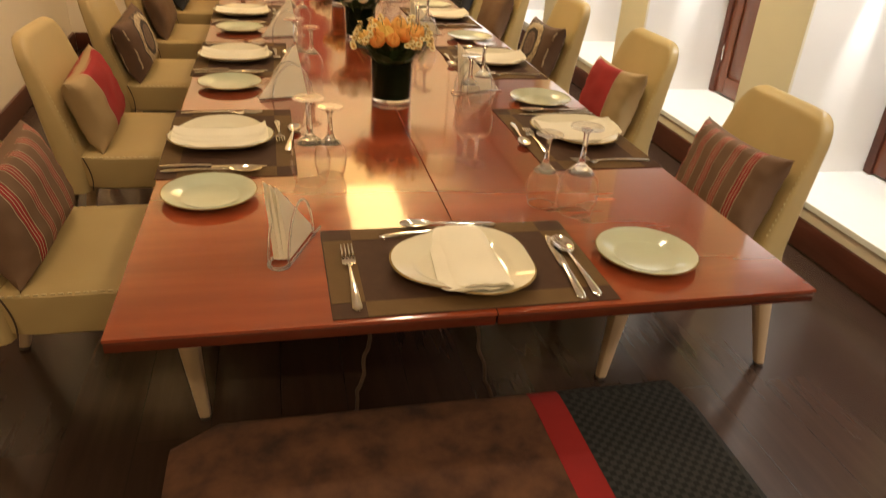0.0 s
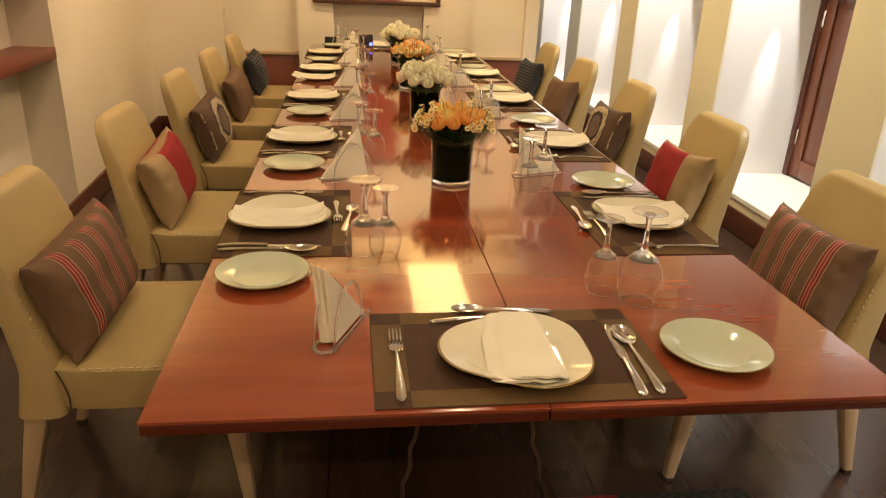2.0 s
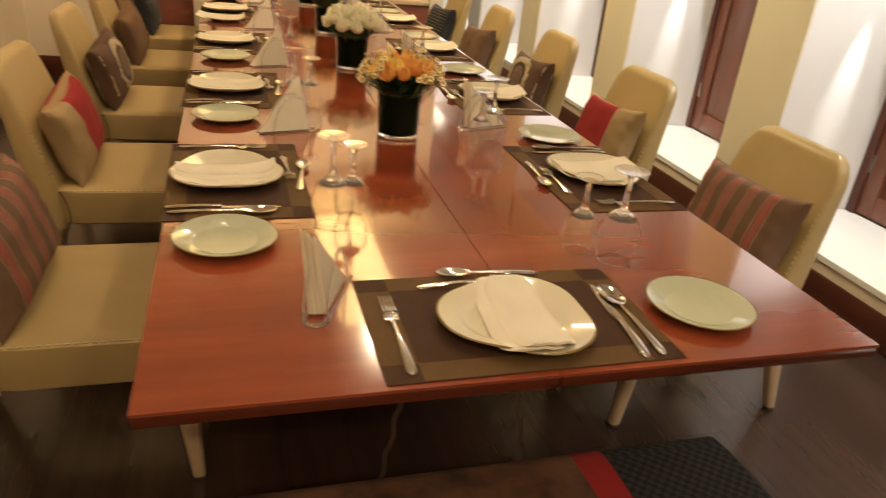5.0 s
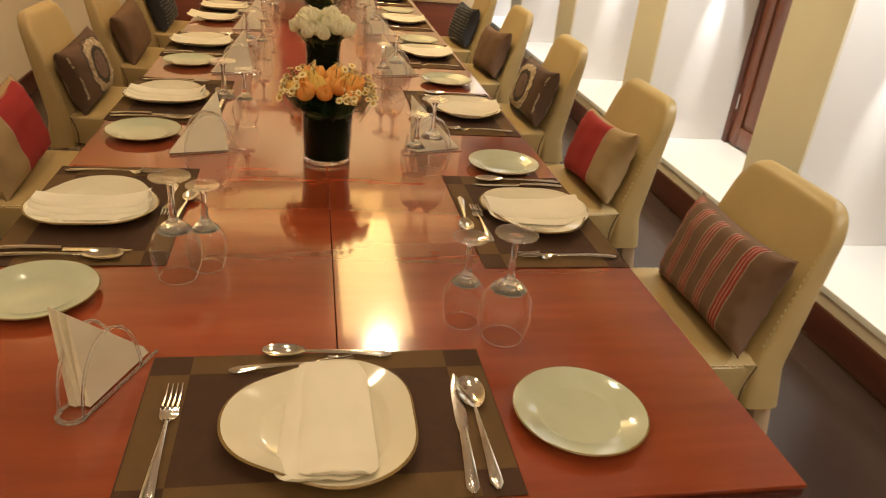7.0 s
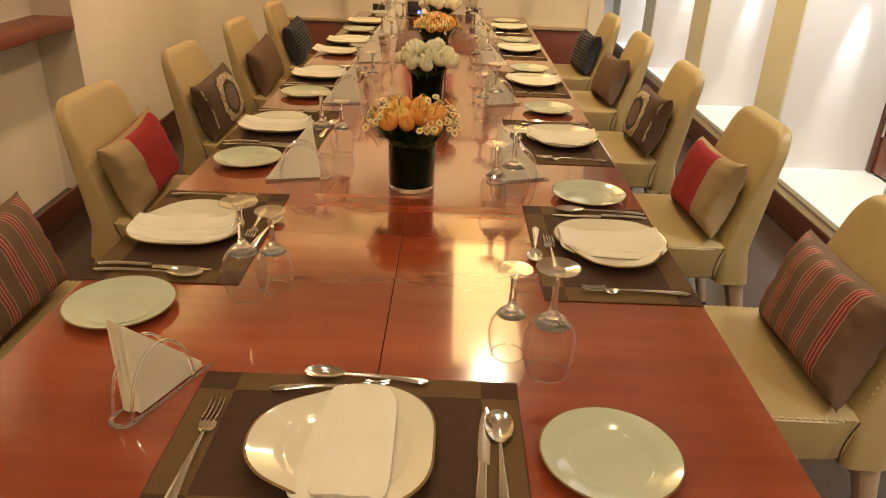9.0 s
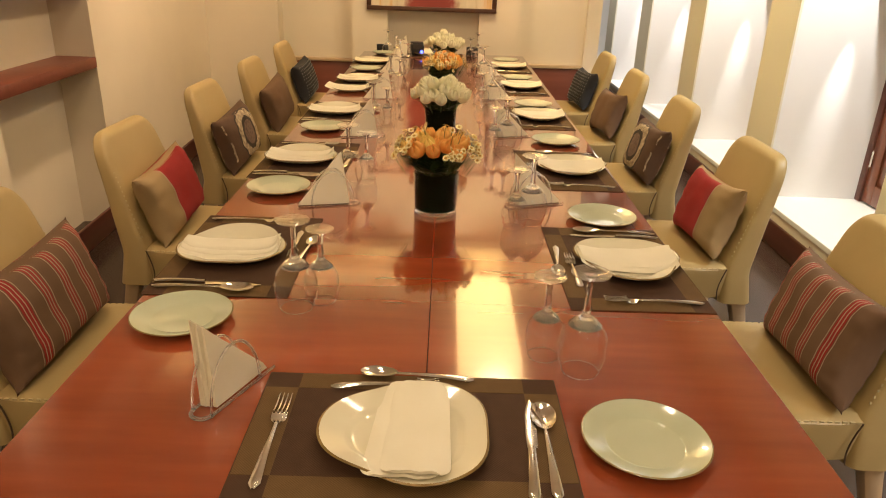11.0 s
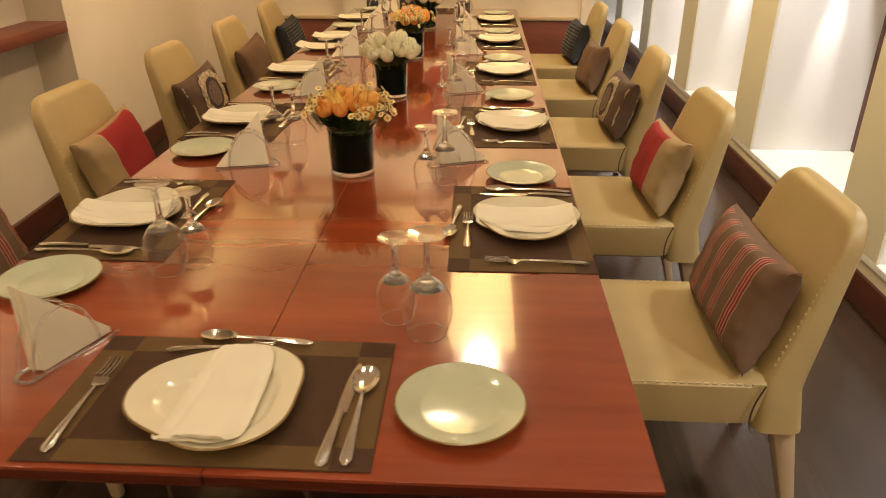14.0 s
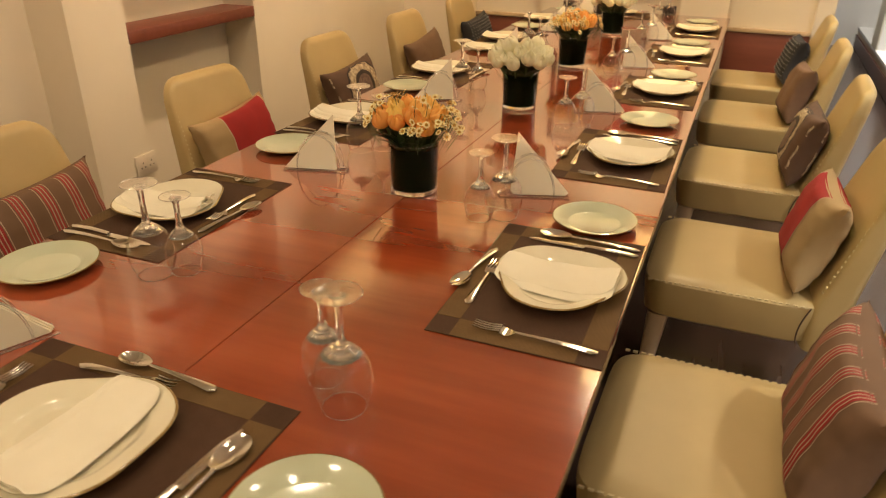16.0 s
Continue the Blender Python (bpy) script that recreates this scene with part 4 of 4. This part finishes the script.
def wine_glass(name, rim, bulge, tall, label):
    """A stemmed glass that stands upside down on its rim."""
    t = thing(name, label, "wine glass", "upturned wine glasses on the table")
    bowl = tall * 0.56
    prof = [(rim, 0.0004), (bulge * 0.96, bowl * 0.28), (bulge, bowl * 0.48), (bulge * 0.9, bowl * 0.72), (bulge * 0.55, bowl * 0.92), (0.010, bowl * 1.02)]
    smooth = []
    for (r0, z0), (r1, z1) in zip(prof, prof[1:]):
        for k in range(4):
            smooth.append((r0 + (r1 - r0) * k / 4, z0 + (z1 - z0) * k / 4))
    smooth.append(prof[-1])
    sm = smooth
    for _ in range(3):
        sm = [sm[0]] + [tuple((a + 2 * b + c) / 4 for a, b, c in zip(p, q, r)) for p, q, r in zip(sm, sm[1:], sm[2:])] + [sm[-1]]
    outer = sm
    inner = [(max(r - 0.0014, 0.001), z - (0.002 if k > 3 else 0)) for k, (r, z) in enumerate(sm)]
    bm = lathe(list(reversed(inner)) + outer, 36, close=False)
    part("bowl", bm, M_GLASS, t)
    z0 = bowl * 1.02
    part("rim", lathe([(rim - 0.0007 + 0.0006 * math.cos(a), 0.0008 + 0.0006 * math.sin(a)) for a in [2 * math.pi * q / 8 for q in range(9)]], 40, close=False), M_RIM, t, "fine bright rolled rim")
    part("bowl_base", lathe([(bulge * 0.66, bowl * 0.86), (bulge * 0.50, bowl * 0.93), (bulge * 0.32, bowl * 0.985), (0.010, bowl * 1.03), (0, bowl * 1.03), (0, bowl * 0.90), (bulge * 0.25, bowl * 0.895), (bulge * 0.5, bowl * 0.875)], 12), M_CRYSTAL, t, "thick cut clear base of the bowl", smooth=False)
    part("stem", lathe([(0.010, z0 - 0.002), (0.0066, z0 + 0.012), (0.0052, z0 + (tall - z0) * 0.5), (0.0060, tall - 0.016), (0.013, tall - 0.006)], 8), M_CRYSTAL, t, "faceted clear stem", smooth=False)
    fr = rim * 1.02
    part("foot", lathe([(0.0, tall - 0.008), (0.012, tall - 0.0062), (fr, tall - 0.0025), (fr, tall - 0.0008), (fr * 0.98, tall), (0, tall - 0.0018)], 36), M_FOOTGLASS, t)
    part("foot_rim", lathe([(fr - 0.0004 + 0.0007 * math.cos(a), tall - 0.0014 + 0.0007 * math.sin(a)) for a in [2 * math.pi * q / 8 for q in range(9)]], 40, close=False), M_RIM, t, "fine bright foot edge")
    return t


def napkin_holder(lean):
    t = thing("napkin_holder", "clear acrylic hoop holder with a folded paper napkin", "napkin holder", "napkin holders on the table")
    for x in (-0.019, 0.019):
        bm = bmesh.new()
        pts = [(x, 0.062 * math.cos(a) - 0.024, 0.003 + 0.100 * math.sin(a)) for a in [math.pi * k / 22 for k in range(23)]]
        tube(bm, pts, 0.0025, 8)
        part("hoop", bm, M_ACRYLIC, t, "clear bent acrylic hoop")
    for x in (-0.019, 0.019):
        bm = bmesh.new()
        tube(bm, [(x, -0.084, 0.003), (x, 0.078, 0.003)], 0.0026, 8)
        part("base_rail", bm, M_ACRYLIC, t, "clear acrylic base rail")
    bm = bmesh.new()
    tube(bm, [(0.019 * math.cos(a), -0.084 - 0.019 * math.sin(a), 0.003) for a in [math.pi * k / 10 for k in range(11)]], 0.0036, 8)
    part("end_bow", bm, M_ACRYLIC, t, "clear acrylic end bow")
    for k in range(3):
        bm = bmesh.new()
        dx = -0.0075 + 0.0075 * k
        b = 0.0042
        outline = [(-0.072 + 0.003 * k, 0.004), (0.077 - 0.004 * k, 0.004), (-0.058 + 0.003 * k, 0.148 - 0.005 * k)]
        rings = []
        for side in (-1, 1):
            rings.append([(dx + side * b * (1.35 if z < 0.05 else 0.3) + 0.002 * math.sin(y * 30 + k) + lean * z, y, z) for y, z in outline])
        rings_mesh(bm, rings)
        bmesh.ops.subdivide_edges(bm, edges=bm.edges, cuts=3, use_grid_fill=True)
        part("paper_napkin", bm, M_PAPER, t, "white folded paper napkin", smooth=False)
    return t


# one setting's pieces: (builder result, u, v, lift, turn) from the mat's centre; u to the sitter's right, v ahead
MASTERS = dict(
    mat=placemat(), plate=dinner_plate(), side=side_plate(), fork=fork(), knife=knife(), spoon=spoon(),
    dfork=fork(0.19), dspoon=spoon(0.20, 0.017),
    large=wine_glass("wine_glass", 0.034, 0.046, 0.196, "clear stemmed wine glass standing upside down"),
    small=wine_glass("wine_glass", 0.029, 0.038, 0.165, "small clear stemmed wine glass standing upside down"),
    holder=napkin_holder(-0.34), holder_west=napkin_holder(0.34), holder_near=napkin_holder(-0.16),
)
NAPKINS = [napkin(1, 0.055, 2), napkin(5, 0.048), napkin(9, 0.047), napkin(12, 0.064, 2)]
PLACED = set()


def put(key, ob, m):
    if key in PLACED:
        return copy_thing(ob, m)
    PLACED.add(key)
    ob.matrix_basis = m
    return ob


def setting(x, y, turn, k, side, holder=0.0, holder_turn=196):
    """One place setting on its mat's centre; side: how far the side plate stands from it; holder: likewise, 0 for none."""
    rn = random.Random(100 + k)
    base = pose(x, y, TZ, 0, 0, turn)
    near, west = abs(x) < 0.2, x < -0.2

    def lay(key, u, v, z, spin=0.0, jitter=1.0, lean=0.0):
        ob = MASTERS[key] if key in MASTERS else NAPKINS[int(key[-1])]
        j = 0.003 * jitter
        return put(key, ob, base @ pose(u + rn.uniform(-j, j), v + rn.uniform(-j, j), z, lean, 0, spin + rn.uniform(-3, 3) * jitter))

    lay("mat", 0, 0, 0.0004, 0, 0.2)
    lay("plate", 0.0, -0.022, 0.0026)
    lay("napkin0" if near else "napkin%d" % (1 + k % 2) if west else "napkin3", 0.012 if near else 0.016, -0.022, 0.0046, 184 if west else 1 if near else -2)
    lay("side", side, -0.012 if near else -0.026, 0.0004, 0)
    lay("fork", -0.210, -0.03, 0.0022, 1)
    lay("knife", 0.187, -0.03, 0.0022, -2)
    lay("spoon", 0.216, -0.034, 0.0022, -1)
    lay("dspoon", 0.004, 0.152, 0.0034, 84)
    lay("dfork", -0.045, 0.118, 0.0022, -88)
    lay("large", 0.303 if near else 0.285, 0.195 if near else 0.185, 0.0004, 0)
    lay("small", 0.243 if near else 0.250, 0.245 if near else 0.235, 0.0004, 0)
    if holder:
        lay("holder_near" if near else "holder_west" if west else "holder", holder, 0.109 if near else 0.14, 0.0004, holder_turn)


setting(-0.023, 0.168, 0, 0, 0.366, -0.298, -25)
WEST_Y, WEST_SIDE = (0.862, 1.728, 2.565, 3.472, 4.263), (0.354, 0.361, 0.350, 0.320, 0.353)
EAST_Y, EAST_SIDE = (0.854, 1.705, 2.590, 3.428, 4.238), (0.330, 0.399, 0.293, 0.310, 0.32)
for k in range(5):
    setting(-0.466, WEST_Y[k], -90, 1 + k, WEST_SIDE[k], -0.38)
    setting(0.456 - 0.006 * k, EAST_Y[k], 90, 7 + k, EAST_SIDE[k], -0.40 if k else 0.0)
put("napkin2", NAPKINS[2], pose(-0.512, WEST_Y[3] - WEST_SIDE[3], TZ + 0.004, 0, 0, 80))
setting(-0.1, TL - 0.165, 180, 12, 0.34)


# ---- flowers ----
def tulip(mat, seed, scale, spread=0.81):
    """One closed tulip head: six overlapping cupped petals."""
    rn = random.Random(seed)
    bm = bmesh.new()
    for p in range(6):
        a0 = 2 * math.pi * p / 6 + rn.uniform(-0.15, 0.15)
        rad = 0.0245 if p % 2 else 0.0265
        open_ = rn.uniform(0.88, 1.08)
        tip = rn.uniform(-0.004, 0.005)
        grid = []
        for i in range(9):
            s = i / 8
            row = []
            for j in range(7):
                q = -1 + 2 * j / 6
                half = 0.86 * math.sin(math.pi * min(0.16 + s * 0.76, 1)) ** 0.45
                a = a0 + q * half
                r = rad * (math.sin(math.pi * (0.15 + spread * s)) ** 0.55) * (1 - 0.07 * abs(q)) * (open_ if s > 0.5 else 1)
                row.append(bm.verts.new((r * math.cos(a) * scale, r * math.sin(a) * scale, ((0.046 + tip) * s - 0.012 * q * q * s) * scale)))
            grid.append(row)
        for i in range(8):
            for j in range(6):
                bm.faces.new((grid[i][j], grid[i][j + 1], grid[i + 1][j + 1], grid[i + 1][j]))
    return bm


def leaf_blade(bm, root, out, tall, wide, curl):
    root, out = Vector(root), Vector(out).normalized()
    side = out.cross(Vector((0, 0, 1)))
    rows = []
    for k in range(9):
        s = k / 8
        c = root + out * (tall * curl * s ** 1.8) + Vector((0, 0, tall * (s - 0.30 * curl * s ** 2)))
        w = wide * math.sin(math.pi * min(0.08 + 0.92 * s, 1)) ** 0.8
        rows.append([bm.verts.new(c - side * w), bm.verts.new(c + out * 0.3 * -w), bm.verts.new(c + side * w)])
    for a, b in zip(rows, rows[1:]):
        for j in range(2):
            bm.faces.new((a[j], a[j + 1], b[j + 1], b[j]))


def arrangement(orange, seed):
    rn = random.Random(seed)
    if orange:
        t = thing("flower_vase", "glass vase of orange tulips and small daisies on the table", "flower vase", "flower vases along the table")
    else:
        t = thing("flower_vase", "glass vase of ivory white tulips on the table", "flower vase", "flower vases along the table")
    part("vase", lathe([(0.062, 0.0135), (0.0665, 0.132), (0.0645, 0.132), (0.0605, 0.0135)], 40, close=False), M_VASE, t, "clear cylindrical glass vase")
    part("vase_rim", lathe([(0.0655 + 0.0013 * math.cos(a), 0.132 + 0.0013 * math.sin(a)) for a in [2 * math.pi * q / 8 for q in range(9)]], 44, close=False), M_RIM, t, "bright glass rim")
    part("vase_base", lathe([(0.0, 0.0), (0.058, 0.0), (0.0618, 0.003), (0.0622, 0.013), (0, 0.013)], 40), M_CRYSTAL, t, "thick clear glass base")
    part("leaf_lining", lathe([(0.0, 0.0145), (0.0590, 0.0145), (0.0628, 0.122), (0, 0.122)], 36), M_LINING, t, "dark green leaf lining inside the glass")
    mat = M_ORANGE if orange else M_IVORY
    heads = 21 if orange else 26
    for k in range(heads):
        a = k * 2.39996
        r = (0.012 + 0.068 * math.sqrt(k / heads)) * (0.98 if orange else 1.24)
        z = (0.214 - 0.50 * r + rn.uniform(-0.008, 0.010)) if orange else (0.222 - 0.55 * r + rn.uniform(-0.014, 0.014))
        c = Vector((r * math.cos(a), r * math.sin(a), z))
        tilt = Matrix.Rotation(r * (7.5 if orange else 7.0), 4, Vector((-math.sin(a), math.cos(a), 0)))
        ob = part("tulip", tulip(mat, seed * 50 + k, rn.uniform(0.78, 0.98) if orange else rn.uniform(0.92, 1.12), rn.uniform(0.76, 0.85)), mat, t)
        ob.matrix_basis = Matrix.Translation(c) @ tilt @ Matrix.Rotation(rn.uniform(0, 6), 4, "Z")
        stem = bmesh.new()
        tube(stem, [(c.x * 0.45, c.y * 0.45, 0.09), (c.x * 0.75, c.y * 0.75, (0.09 + c.z) / 2), (c.x, c.y, c.z + 0.004)], 0.0028, 6)
        part("stem", stem, M_STEM, t, "pale green stem")
    bm = bmesh.new()
    for k in range(90):
        a = rn.uniform(0, 6.283)
        r = rn.uniform(0.025, 0.056)
        leaf_blade(bm, (r * math.cos(a), r * math.sin(a), rn.uniform(0.105, 0.125)), (math.cos(a), math.sin(a), 0), rn.uniform(0.040, 0.085), rn.uniform(0.012, 0.022), rn.uniform(0.2, 1.1))
    tagged(part("foliage", bm, M_LEAF, t, "dark green pointed leaves"), kind="stuff")
    if orange:
        petals, eyes, sprig = bmesh.new(), bmesh.new(), bmesh.new()
        for k in range(104):
            a = (0.0, -0.4, 0.7, 2.6, 3.2, 3.8, 5.2)[k % 7] + rn.gauss(0, 0.15)
            lat = min(1.25, max(0.0, 0.6 + rn.gauss(0, 0.34)))
            r = 0.084 + 0.036 * math.sqrt(lat)
            z = 0.236 - 0.056 * lat + rn.uniform(-0.012, 0.012)
            if k > 92:
                r, z = rn.uniform(0.03, 0.07), rn.uniform(0.24, 0.252)
            c = Vector((r * math.cos(a), r * math.sin(a), z))
            n = (Vector((math.cos(a) * 0.5, math.sin(a) * 0.5, 0.7 - 0.3 * lat)) + Vector((rn.uniform(-.7, .7), rn.uniform(-.7, .7), rn.uniform(-.1, .4)))).normalized()
            u = n.orthogonal().normalized()
            w = n.cross(u)
            size = rn.uniform(0.0080, 0.0108)
            for p in range(9):
                b = 2 * math.pi * p / 9
                d = math.cos(b) * u + math.sin(b) * w
                s = n.cross(d)
                f = [petals.verts.new(c + q) for q in (d * size * 0.25, d * size * 0.75 + s * size * 0.27 + n * 0.0008, d * size * 1.1 + n * 0.0002, d * size * 0.75 - s * size * 0.27 + n * 0.0008)]
                petals.faces.new(f)
            ring0 = [eyes.verts.new(c + 0.0040 * (math.cos(b) * u + math.sin(b) * w) + n * 0.0004) for b in [2 * math.pi * p / 8 for p in range(8)]]
            ring1 = [eyes.verts.new(c + 0.002 * (math.cos(b) * u + math.sin(b) * w) + n * 0.0024) for b in [2 * math.pi * p / 8 for p in range(8)]]
            for p in range(8):
                eyes.faces.new((ring0[p], ring0[(p + 1) % 8], ring1[(p + 1) % 8], ring1[p]))
            eyes.faces.new(ring1)
            tube(sprig, [(0.72 * c.x, 0.72 * c.y, c.z - 0.055), (0.9 * c.x, 0.9 * c.y, c.z - 0.022), c - n * 0.001], 0.0007, 5)
        tagged(part("daisy_petals", petals, M_DAISY, t, "small cream daisy petals", smooth=False), kind="stuff")
        tagged(part("daisy_pollen", eyes, M_EYE, t, "golden daisy centres"), kind="stuff")
        tagged(part("daisy_greenery", sprig, M_STEM, t, "fine green daisy stalks"), kind="stuff")
    return t


for k, (y, orange) in enumerate(((1.212, True), (2.13, False), (2.94, True), (3.92, False))):
    arrangement(orange, 3 + k).matrix_basis = pose(0.003 * k, y, TZ + 0.0004, 0, 0, 40 * k)

# ---- things at the far end of the table ----
t = thing("telephone", "small black desk telephone with a blue light", "telephone")
part("body", box((-0.05, -0.035, 0), (0.05, 0.035, 0.10), 0.008), M_BLACKPLASTIC, t)
part("screen", box((-0.035, -0.0375, 0.05), (0.035, -0.0352, 0.085), 0.001, 1), M_FOOT, t)
part("blue_light", lathe([(0, 0), (0.012, 0), (0.012, 0.004), (0, 0.004)], 16, (0.0, 0.0, 0.0)), M_BLUE, t, "glowing blue ring light").matrix_basis = pose(0.03, -0.038, 0.03, 90, 0, 0)
t.matrix_basis = pose(-0.20, 4.74, TZ + 0.0004, 0, 0, 10)
for x in (-0.47, 0.22):
    t = thing("menu_stand", "small black card stand on the table", "card stand", "card stands at the table's end")
    part("card", box((-0.045, -0.004, 0.008), (0.045, 0.004, 0.06), 0.002), M_BLACKPLASTIC, t)
    part("base", box((-0.045, -0.02, 0), (0.045, 0.02, 0.008), 0.002), M_BLACKPLASTIC, t)
    t.matrix_basis = pose(x, TL - 0.03, TZ + 0.0004, 0, 0, 0)
